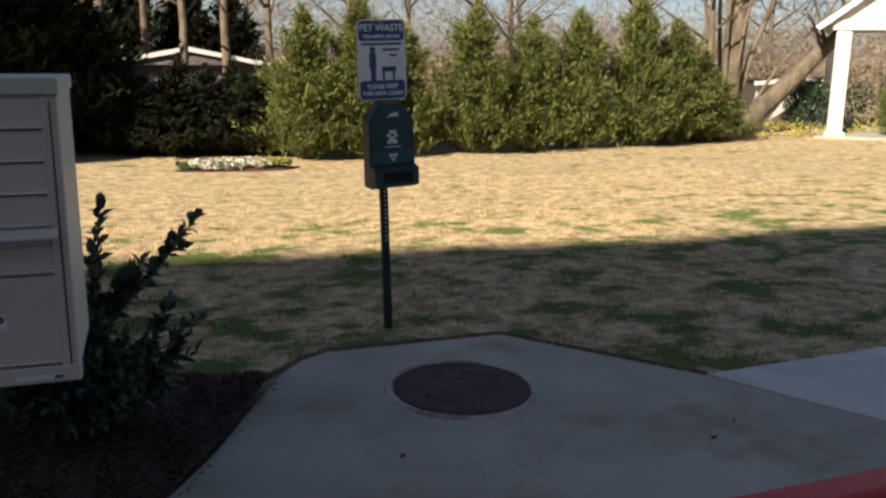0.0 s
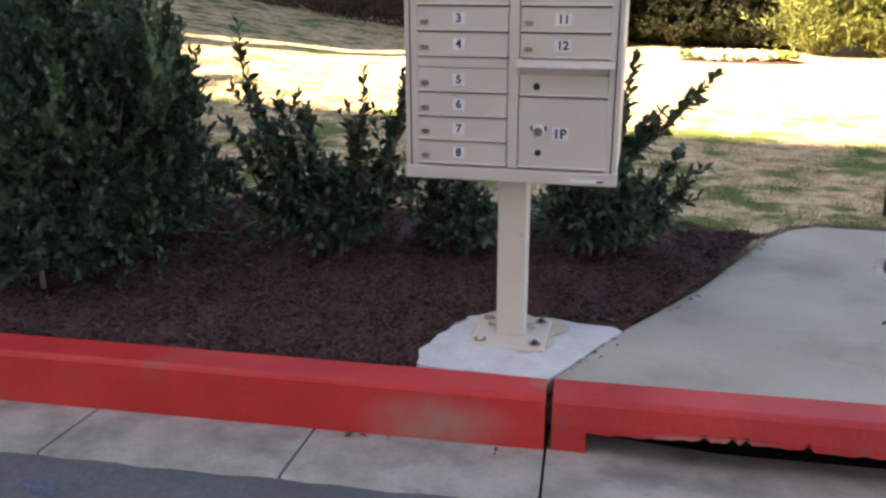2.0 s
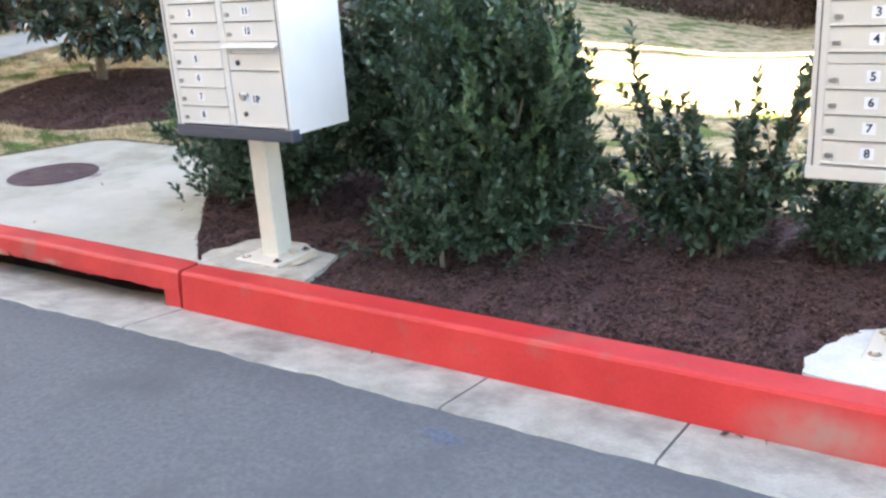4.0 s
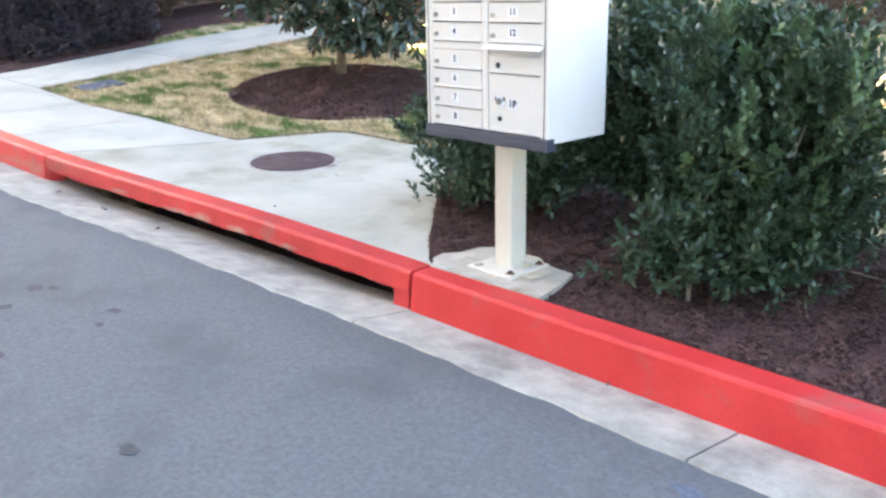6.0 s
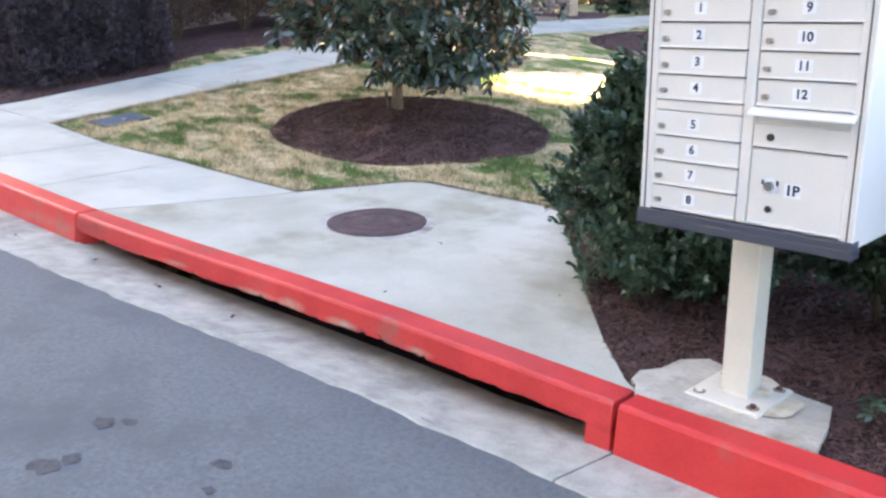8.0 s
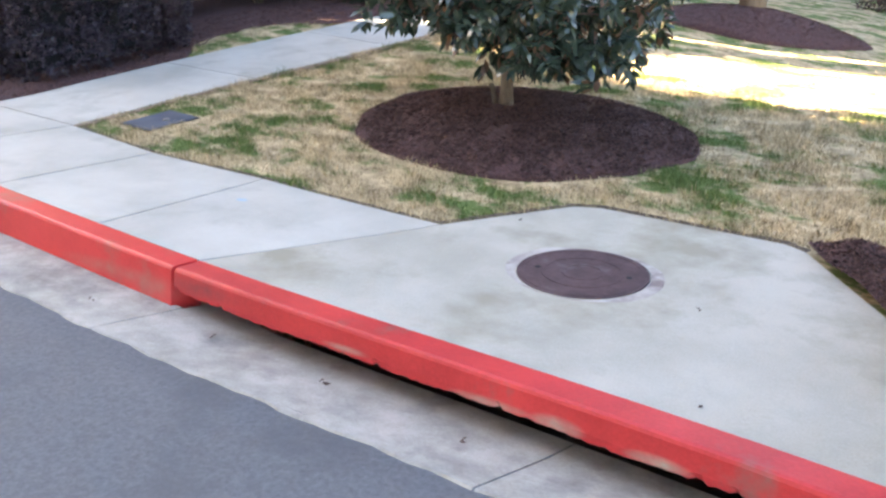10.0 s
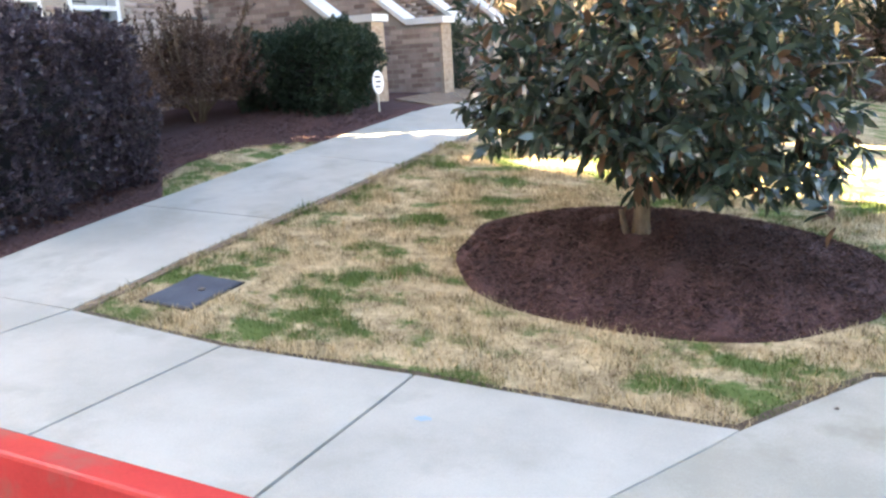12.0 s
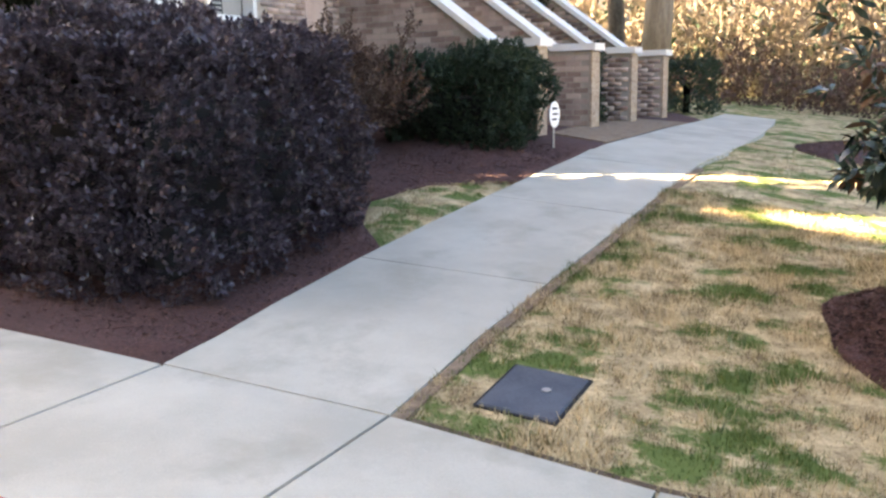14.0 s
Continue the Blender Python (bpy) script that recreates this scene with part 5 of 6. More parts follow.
# ---- magnolia ----
def magnolia(x, y):
    rng = np.random.default_rng(41)
    z0 = float(land(x, y) + ring_mound(x, y))
    t = thing("magnolia_tree", (x, y, z0), "young evergreen magnolia with large glossy dark leaves", "tree")
    trunk = tube([(0, 0, -0.05), (0.01, 0.0, 0.12), (0.02, 0.01, 0.5), (0.0, 0.02, 1.2), (-0.03, 0.0, 2.0), (0, 0, 2.9)], [0.068, 0.050, 0.046, 0.040, 0.028, 0.012], 10)
    tube([(-0.05, -0.02, -0.05), (-0.09, -0.03, 0.06), (-0.11, -0.03, 0.17)], [0.030, 0.022, 0.016], 7, trunk)
    part("trunk", trunk, "bark", t, "slim brown trunk with a cut side stem", True)
    mid, size = np.array([0.10, 0.06, 1.52]), np.array([1.29, 1.29, 1.42])
    pts, out = lumpy(rng, 170, size, lumps=26, skin=0.5)
    pts[:, :2] /= np.sqrt(1 - 0.62 * np.clip(-pts[:, 2] / size[2], 0, 0.95) ** 2)[:, None]
    pts = np.repeat(pts, 8, 0) + rng.normal(size=(170 * 8, 3)) * [0.13, 0.13, 0.11]
    pts += mid
    low = np.interp(0.864 * pts[:, 0] + 0.504 * pts[:, 1], [-1.3, -1.0, -0.5, 0, 0.25, 0.8, 1.1, 1.4], [0.85, 0.74, 0.60, 0.52, 0.34, 0.28, 0.48, 0.65]) + 0.08 * np.sin(4 * pts[:, 0] + 1) * np.sin(5 * pts[:, 1])
    pts[:, 2] = np.where(pts[:, 2] < low, low + 0.25 * rng.random(len(pts)), pts[:, 2])
    pts = pts[(pts[:, 2] < 1.4) | (rng.random(len(pts)) < 0.40)]
    foot = rng.normal(size=(130, 3)) * [0.42, 0.42, 0.10] + [0.1, 0.05, 0.72]
    skirt = rng.normal(size=(110, 3)) * [0.24, 0.20, 0.08] + [0.42, 0.1, 0.42]
    pts = pts[(np.hypot(pts[:, 0] - 0.1, pts[:, 1] - 0.06) < 1.24) | (pts[:, 2] > 0.95)]
    pts = np.concatenate([pts, foot, skirt])
    pts[:, 2] = np.maximum(pts[:, 2], 0.27)
    out = unit(pts - mid)
    ways = out + rng.normal(size=pts.shape) * 0.45 + [0, 0, 0.2]
    limbs = bmesh.new()
    for k in range(64):
        h = 0.40 + 2.3 * (k / 64) ** 0.9
        near = np.argsort(np.abs(pts[:, 2] - h - 0.12) + rng.random(len(pts)) * 0.4)[0]
        p0, p2 = np.array([0, 0, h]), pts[near]
        p1 = (p0 + p2) / 2 + [0, 0, 0.06]
        tube([tuple(p0), tuple(p1), tuple(p2)], [0.017, 0.011, 0.004], 5, limbs)
    part("crown_limb", limbs, "bark", t, "", True)
    V, T = leaves(pts, ways, 9, 0.055, 0.150, 0.046, 1.05, -0.04, rng, fold=0.12, oval=True)
    soup("foliage", V, T, "magnolia_leaf", t, "large glossy dark green leaves")
    few = rng.random(len(pts)) < 0.30
    V, T = leaves(pts[few] + [0, 0, -0.02], ways[few], 4, 0.12, 0.135, 0.052, 1.2, -0.35, rng, fold=0.10, oval=True)
    soup("brown_foliage", V, T, "rust_leaf", t, "leaves turning up rusty brown undersides")
    return t


magnolia(-8.21, 5.50)


# ---- conifers ----
def conifer_mesh(seed, h, r, count, mat, spray=0.34, wide=0.10):
    """Feathery boughs that rise outwards from the stem, longest low down, ragged at the outline."""
    rng = np.random.default_rng(seed)
    each = 12
    n = count // each
    z = h * (0.03 + 0.90 * (1 - rng.random(n) ** 0.62))
    f = 1 - z / h
    rad = r * (0.10 + 0.98 * np.clip(f, 0, 1) ** 0.72) * (0.62 + 0.46 * rng.random(n)) * (0.9 + 0.14 * np.sin(5 * z + seed))
    a = rng.random(n) * 6.283
    out = np.stack([np.cos(a), np.sin(a), 0 * a], 1)
    s = np.tile(((np.arange(each) + 0.5) / each) ** 0.7, n)
    o, rr, zz = np.repeat(out, each, 0), np.repeat(rad, each), np.repeat(z, each)
    climb = np.repeat((0.25 + 0.35 * rng.random(n)) * (0.5 + f), each)
    tips = o * (rr * s)[:, None] + np.stack([0 * s, 0 * s, zz + climb * rr * s**1.4], 1) + rng.normal(size=o.shape) * (0.035 + 0.06 * s * (rr / r))[:, None]
    ways = o * 0.8 + [0, 0, 0.75] + rng.normal(size=o.shape) * 0.4
    lead = 60
    tips = np.concatenate([tips, np.stack([rng.normal(size=lead) * 0.05, rng.normal(size=lead) * 0.05, h * (0.88 + 0.13 * rng.random(lead))], 1)])
    ways = np.concatenate([ways, rng.normal(size=(lead, 3)) * 0.25 + [0, 0, 1.0]])
    tips[:, 2] = np.maximum(tips[:, 2], 0.04)
    V, T = leaves(tips, ways, 7, spray, spray * 0.5, wide, 0.6, 0.10, rng, fold=0.1)
    ob = soup("foliage", V, T, mat)
    me = ob.data
    bpy.data.objects.remove(ob)
    return me


def trunk_mesh(h, r, mat):
    ob = part("trunk", tube([(0, 0, -0.1), (0.02, 0, h * 0.3), (-0.02, 0.02, h * 0.7), (0, 0, h * 0.97)], [r, r * 0.8, r * 0.45, r * 0.1], 7), mat, None, "", True)
    me = ob.data
    bpy.data.objects.remove(ob)
    return me


def conifer(at, meshes, scale, turn, label, group, name="conifer_tree"):
    t = thing(name, (at[0], at[1], float(land(at[0], at[1]))), label, "tree", turn, group)
    t.scale = scale
    for nm, me in meshes:
        o = new(nm, me)
        o.parent = t
    return t


ctrunk = trunk_mesh(3.0, 0.07, "bark")
kinds = [conifer_mesh(s, 3.2, 1.10, 2900, "cypress", 0.34, 0.036) for s in (51, 52, 53)]
row = [(3.55, 16.1, 0.82), (4.55, 16.0, 0.88), (5.5, 16.2, 0.72), (6.9, 16.1, 0.87), (8.2, 16.2, 0.80), (9.3, 16.2, 0.85), (10.8, 16.3, 0.95), (11.9, 16.5, 0.80), (12.8, 16.7, 0.62), (13.4, 17.0, 0.45)]
for k, (cx, cy, s) in enumerate(row):
    conifer((cx, cy), [("trunk", ctrunk), ("foliage", kinds[k % 3])], (1.02 + 0.1 * (k % 2), 1.0, s * 1.03), 67 * k, "sunlit yellow-green cypress in a screening row", "cypress row")
# These evergreens carry their deep shade in the leaf colour.
dkinds = [conifer_mesh(s, 5.5, 1.9, 2500, "shade_dark_cypress", 0.5, 0.085) for s in (61, 62)]
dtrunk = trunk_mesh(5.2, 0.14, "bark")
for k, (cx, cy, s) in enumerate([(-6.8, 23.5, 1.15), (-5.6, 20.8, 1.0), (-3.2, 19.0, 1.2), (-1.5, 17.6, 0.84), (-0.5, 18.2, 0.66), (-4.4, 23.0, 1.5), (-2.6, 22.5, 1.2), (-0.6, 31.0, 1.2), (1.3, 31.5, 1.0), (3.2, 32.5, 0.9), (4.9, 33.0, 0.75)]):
    conifer((cx, cy), [("trunk", dtrunk), ("foliage", dkinds[k % 2])], (1.05, 1.05, s), 83 * k, "tall evergreen tree with deep shade put in its leaf colour", "dark evergreens")
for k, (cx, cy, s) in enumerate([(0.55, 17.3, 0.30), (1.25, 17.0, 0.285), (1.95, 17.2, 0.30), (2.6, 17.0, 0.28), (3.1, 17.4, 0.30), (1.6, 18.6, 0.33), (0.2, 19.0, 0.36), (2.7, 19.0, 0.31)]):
    conifer((cx, cy), [("trunk", dtrunk), ("foliage", dkinds[k % 2])], (0.52, 0.5, s), 61 * k, "low evergreen with deep shade put in its leaf colour", "low dark evergreens")
wall_tree = conifer_mesh(71, 6.0, 0.75, 4200, "shade_dark_cypress", 0.28, 0.06)
conifer((-15.0, 4.95), [("trunk", dtrunk), ("foliage", wall_tree)], (1.12, 1.12, 1.7), 0, "tall narrow dark evergreen beside the brick building", "")
conifer((-14.9, 13.9), [("trunk", dtrunk), ("foliage", wall_tree)], (0.55, 0.55, 0.75), 120, "narrow dark evergreen between the sloping walls", "")


# ---- bare trees ----
def bare_tree(seed, h, r, mat, limbs=16, spread=0.4, lean=(0, 0), fork=0.35, twigs=3):
    rng = random.Random(seed)
    bm = bmesh.new()
    trunk = [(0, 0, -0.1)]
    for k in range(1, 7):
        s = k / 6
        trunk.append((lean[0] * h * s + rng.uniform(-1, 1) * 0.02 * h * s, lean[1] * h * s + rng.uniform(-1, 1) * 0.02 * h * s, h * s))
    tube(trunk, [r * (1.25 - 1.15 * k / 6) for k in range(7)], 8, bm)
    crown = bmesh.new()
    for k in range(limbs):
        s = fork + (0.97 - fork) * (k / limbs)
        i = min(5, int(s * 6))
        f = s * 6 - i
        p0 = Vector(trunk[i]).lerp(Vector(trunk[i + 1]), f)
        a = k * 2.4 + rng.random()
        L = h * spread * (1.1 - 0.7 * s) * rng.uniform(0.7, 1.2)
        d = Vector((math.cos(a), math.sin(a), rng.uniform(0.5, 1.1))).normalized()
        p1 = p0 + d * L * 0.5 + Vector((0, 0, 0.04 * L))
        p2 = p0 + d * L + Vector((0, 0, 0.18 * L))
        rr = r * (1.05 - s) * 0.5 + 0.008
        tube([p0, p1, p2], [rr, rr * 0.6, rr * 0.2], 5, crown)
        for j in range(twigs):
            q0 = p0.lerp(p2, rng.uniform(0.35, 0.95))
            e = (d + Vector((rng.uniform(-1, 1), rng.uniform(-1, 1), rng.uniform(-0.2, 0.8))) * 0.8).normalized()
            l2 = L * rng.uniform(0.25, 0.55)
            tube([q0, q0 + e * l2 * 0.5 + Vector((0, 0, 0.03)), q0 + e * l2 + Vector((0, 0, 0.1 * l2))], [rr * 0.35 + 0.004, rr * 0.2 + 0.003, 0.003], 4, crown)
            for _ in range(2):
                q1 = q0 + e * l2 * rng.uniform(0.4, 0.9)
                g = (e + Vector((rng.uniform(-1, 1), rng.uniform(-1, 1), rng.uniform(-0.3, 0.9)))).normalized() * l2 * 0.5
                tube([q1, q1 + g * 0.6, q1 + g], [rr * 0.15 + 0.003, 0.003, 0.002], 3, crown)
    a = part("trunk", bm, mat, None, "", True)
    b = part("crown", crown, mat, None, "", True)
    out = [("trunk", a.data), ("crown", b.data)]
    bpy.data.objects.remove(a)
    bpy.data.objects.remove(b)
    return out


bare = [bare_tree(s, 11, 0.10, "grey_bark", 26, 0.4, (0, 0), 0.25, 4) for s in (81, 82, 83)]
slim = [bare_tree(s, 13, 0.13, "pale_bark", 14, 0.2, (0.02, 0.01), 0.35, 3) for s in (85, 86)]
wind = random.Random(9)
dark_bare = bare_tree(87, 8.0, 0.10, "bark", 20, 0.34)
for k, (cx, cy, q) in enumerate([(1.75, 18.9, 0.9), (2.75, 20.0, 1.0), (0.3, 20.5, 1.1)]):
    conifer((cx, cy), dark_bare, (q, q, q), 95 * k, "dark leafless tree rising out of evergreens", "dark bare trees", "bare_tree")
for k, (cx, cy) in enumerate([(1.5, 26), (4.5, 24), (7.5, 27), (10.5, 24), (13.5, 28), (16.5, 25), (20, 30), (24, 27), (5.5, 33), (12, 34), (18, 36), (27, 33), (-3, 30)]):
    conifer((cx, cy), bare[k % 3], (1, 1, wind.uniform(0.85, 1.2)), 50 * k, "leafless winter tree behind the cypress row", "bare trees", "bare_tree")


def leaning_tree(x, y):
    """Several stems from one broad foot, the thickest leaning far to one side."""
    rnd = random.Random(84)
    t = thing("bare_tree", (x, y, float(land(x, y)) - 0.1), "large leaning leafless tree with thick limbs", "tree")
    away, deep = Vector((0.97, -0.22, 0)), Vector((0.66, 0.75, 0))
    stems, twigs = bmesh.new(), bmesh.new()
    for lean, back, top, r in ((1.0, 0.0, 2.5, 0.23), (0.12, 0.1, 5.2, 0.22), (0.02, -0.1, 6.0, 0.06), (-0.14, 0.1, 5.6, 0.05), (0.45, 0.3, 4.2, 0.08), (0.85, 0.2, 3.2, 0.035), (-0.3, 0.3, 5.0, 0.05), (0.30, -0.2, 5.4, 0.04)):
        end = away * (lean * 2.9 if top < 3 else lean * 3.2) + deep * back * 2 + Vector((0, 0, top))
        foot = away * lean * 0.25 + deep * back * 0.3
        mid = foot + (end - foot) * 0.5 + Vector((0, 0, 0.05 if top < 3 else 0.15)) + away * rnd.uniform(-0.12, 0.12)
        tip = end + (end - mid) * 0.9 + Vector((0, 0, 0.25 if top < 3 else 0.8))
        tube([foot - Vector((0, 0, 0.1)), foot + (mid - foot) * 0.4, mid, end, tip], [r * 1.5, r * 1.1, r, r * 0.7, r * 0.3], 8, stems)
        for k in range(16):
            s = rnd.uniform(0.25, 1.0)
            p = mid.lerp(tip, s)
            d = Vector((rnd.gauss(0, 1), rnd.gauss(0, 1), rnd.uniform(0.0, 1.4))).normalized() * rnd.uniform(0.8, 2.2)
            q = p + d * 0.5 + Vector((0, 0, 0.1))
            tube([p, q, p + d], [r * 0.24, r * 0.13, 0.006], 4, twigs)
            for _ in range(9):
                g = (d.normalized() + Vector((rnd.gauss(0, 0.7), rnd.gauss(0, 0.7), rnd.uniform(-0.3, 0.8)))) * rnd.uniform(0.3, 0.8)
                o = p.lerp(p + d, rnd.uniform(0.3, 1.0))
                tube([o, o + g * 0.6, o + g], [0.010, 0.007, 0.004], 3, twigs)
    part("trunk", stems, "grey_bark", t, "leaning stems from one broad foot", True)
    part("crown", twigs, "grey_bark", t, "", True)
    return t


leaning_tree(14.7, 18.2)
conifer((13.9, 17.9), bare[1], (0.8, 0.8, 0.8), 140, "leafless winter tree beside the cypress row", "", "bare_tree")
tree = conifer((-9.25, 12.8), slim[0], (1.2, 1.2, 1.1), 30, "tall straight leafless tree on the mulch mound", "", "bare_tree")
tree.location.z += 0.18
for k in range(26):
    cx = -25 + 24 * wind.random()
    cy = 24 + 14 * wind.random()
    if -16 < cx < -9.5 and cy < 27:
        cy += 6
    conifer((cx, cy), slim[k % 2], (wind.uniform(0.8, 1.7),) * 2 + (wind.uniform(0.8, 1.2),), 70 * k, "tall pale-barked leafless tree in the woods", "woods", "bare_tree")
conifer((-14.7, 20.0), slim[1], (2.2, 2.2, 1.0), 10, "pale tree trunk beside the footpath end", "", "bare_tree")
conifer((-15.8, 20.8), bare[2], (1.9, 1.9, 1.0), 10, "forked leafless tree at the wood edge", "", "bare_tree")

# undergrowth and far woods
rng = np.random.default_rng(91)


def thicket(x0, x1, y0, y1, h, count, size, mat, label, seed, hmin=0.0, slim=0.42):
    rng = np.random.default_rng(seed)
    x, y = x0 + (x1 - x0) * rng.random(count), y0 + (y1 - y0) * rng.random(count)
    top = h * (0.55 + 0.45 * np.sin(0.9 * x + 1.3 * np.sin(0.4 * x)) ** 2)
    z = land(x, y) + hmin + top * rng.random(count) ** 1.3
    tips = np.stack([x, y, z], 1)
    ways = rng.normal(size=(count, 3)) * 0.6 + [0, 0, 0.6]
    V, T = leaves(tips, ways, 6, size * 2.2, size, size * slim, 0.9, 0.1, rng)
    return tagged(soup("undergrowth", V, T, mat), label, "undergrowth", kind="stuff")


thicket(-24, -4, 21, 26, 1.6, 3500, 0.16, "brown_twigs", "dry brown undergrowth at the wood edge", 92)
thicket(-9.3, -3.6, 17.6, 20.0, 0.7, 1300, 0.13, "brown_twigs", "low dry brown undergrowth beyond the lawn", 103)
thicket(-34, 0, 30, 46, 8.5, 7000, 0.42, "dry_leaf", "far woods with dry golden foliage", 93, 0.0, 0.24)
thicket(-34, -4, 26, 46, 8.0, 7000, 1.2, "grey_twigs", "bare grey-brown saplings in the far woods", 101, 0.0, 0.035)
thicket(-30, 2, 27, 40, 5.0, 2600, 0.30, "dark_box", "far dark green undergrowth of the woods", 94)
thicket(14.0, 20, 16.6, 17.6, 0.45, 260, 0.10, "yellow_leaf", "low yellowish shrubs and dry grass near the pavilion", 95)
thicket(-6, 60, 38, 60, 6.5, 5000, 1.1, "grey_twigs", "far bare grey-brown winter woods", 96, 0.0, 0.04)
thicket(14, 70, 25, 36, 3.2, 4500, 0.5, "grey_twigs", "brown leafless undergrowth beyond the pavilion", 99, 0.0, 0.10)
thicket(17, 50, 22, 27, 1.6, 1500, 0.2, "dark_box", "dark green shrubs beyond the pavilion", 100)
thicket(1.5, 14, 17.6, 19.5, 1.2, 1800, 0.16, "shade_dark_cypress", "growth coloured dark for shade behind the cypress row", 97)

# flower bed
fz = float(land(2.4, 14.6))
fb = thing("flower_bed", (2.02, 14.7, fz), "low bed of white and yellow winter pansies", "flower bed")
fb.scale = (0.70, 0.8, 0.66)
frng = np.random.default_rng(98)
bm = bmesh.new()
bmesh.ops.create_uvsphere(bm, u_segments=24, v_segments=8, radius=1.0, matrix=Matrix.Diagonal((1.45, 0.5, 0.10, 1)))
part("soil", bm, "mulch", fb, "dark mulch soil", True)
for nm, mat, n, lo, hi, sz in (("foliage", "holly_new", 500, -1.3, 1.3, 0.07), ("white_bloom", "flower", 520, -1.0, 0.75, 0.085), ("yellow_bloom", "yellow_leaf", 260, 0.4, 1.25, 0.08)):
    px = lo + (hi - lo) * frng.random(n)
    py = (frng.random(n) * 2 - 1) * 0.42 * np.sqrt(np.clip(1 - (px / 1.4) ** 2, 0, 1))
    pz = 0.10 + 0.14 * frng.random(n)
    V, T = leaves(np.stack([px, py, pz], 1), frng.normal(size=(n, 3)) * 0.5 + [0, 0, 1], 4, 0.04, sz, sz * 0.8, 1.1, 0.3, frng)
    soup(nm, V, T, mat, fb)

# ---- lawn sign ----
ls = thing("lawn_sign", (-12.42, 8.93, float(land(-12.42, 8.93)) + 0.02), "small white oval yard sign on a short stake", "sign", 75)
part("stake", boxed(-0.008, 0.008, -0.006, 0.006, -0.1, 0.32, 0.002), "post_paint", ls)
bm = cylinder(1.0, 0.008, pose(0, 0, 0, 90), 28)
bm.transform(Matrix.Translation((0, -0.01, 0.335)) @ Matrix.Diagonal((0.085, 1, 0.135, 1)))
plate = part("board", bm, "sign_white", ls)
part("text_bar", boxed(-0.045, 0.04, -0.0165, -0.0135, 0.385, 0.41), "ink", plate)
part("text_bar", boxed(-0.04, 0.05, -0.0165, -0.0135, 0.33, 0.35), "ink", plate)
part("text_bar", boxed(-0.045, 0.03, -0.0165, -0.0135, 0.275, 0.295), "ink", plate)

# ---- brick building ----
# Upper floors and roof are unseen; BH is chosen for the shade they cast.
FX, BY0, BY1, BH = -15.6, 5.365, 17.0, 14.0
bz = float(land(-14.0, 10.0))
house = thing("brick_building", (FX, 11.0, bz), "tan brick building with white trim, its unseen upper floors added", "building")


def rel(bm, m=None):
    bm.transform(Matrix.Translation((-FX, -11.0, -bz)) if m is None else Matrix.Translation((-FX, -11.0, -bz)) @ m)
    return bm


WIN = [(6.45, 6.95, 2.30, 4.3), (7.3, 8.05, 2.22, 4.3), (15.3, 16.1, 3.4, 4.7)]
edges_y = sorted({BY0, BY1, *[v for w in WIN for v in w[:2]]})
shell = part("wall", rel(boxed(FX - 0.25, FX, BY0, edges_y[1], 0.2, BH)), "mortar", house)
for a, b in zip(edges_y[1:], edges_y[2:]):
    w = next((w for w in WIN if w[0] == a and w[1] == b), None)
    for z0, z1 in ((0.2, w[2]), (w[3], BH)) if w else ((0.2, BH),):
        part("wall", rel(boxed(FX - 0.25, FX, a, b, z0, z1)), "mortar", house)
part("wall", rel(boxed(FX - 14, FX - 0.25, BY0, BY0 + 0.25, 0.2, BH)), "mortar", house)
part("wall", rel(boxed(FX - 14, FX - 0.25, BY1 - 0.25, BY1, 0.2, BH)), "mortar", house)
part("wall", rel(boxed(FX - 14, FX - 13.75, BY0 + 0.25, BY1 - 0.25, 0.2, BH)), "mortar", house)
roof = bmesh.new()
for x0, x1, z0, z1 in ((FX + 0.5, FX - 7, BH, BH + 2.2), (FX - 7, FX - 14.5, BH + 2.2, BH)):
    v = [roof.verts.new(p) for p in ((x0, BY0 - 0.2, z0), (x1, BY0 - 0.2, z1), (x1, BY1 + 0.4, z1), (x0, BY1 + 0.4, z0))]
    f = roof.faces.new(v)
bmesh.ops.solidify(roof, geom=roof.faces[:], thickness=0.15)
part("roof", rel(roof), "shingle", house, "dark shingle roof")
part("corner_board", rel(boxed(FX - 0.3, FX + 0.03, BY1 - 0.12, BY1 + 0.03, 1.0, BH)), "bark", house, "dark brown corner post")
part("vent_panel", rel(boxed(FX - 0.02, FX + 0.02, 8.9, 9.3, 2.55, 3.1, 0.01)), "brick", house)
part("ledge", rel(boxed(FX - 0.02, FX + 0.05, 8.75, 9.5, 2.50, 2.55, 0.01)), "shingle", house)
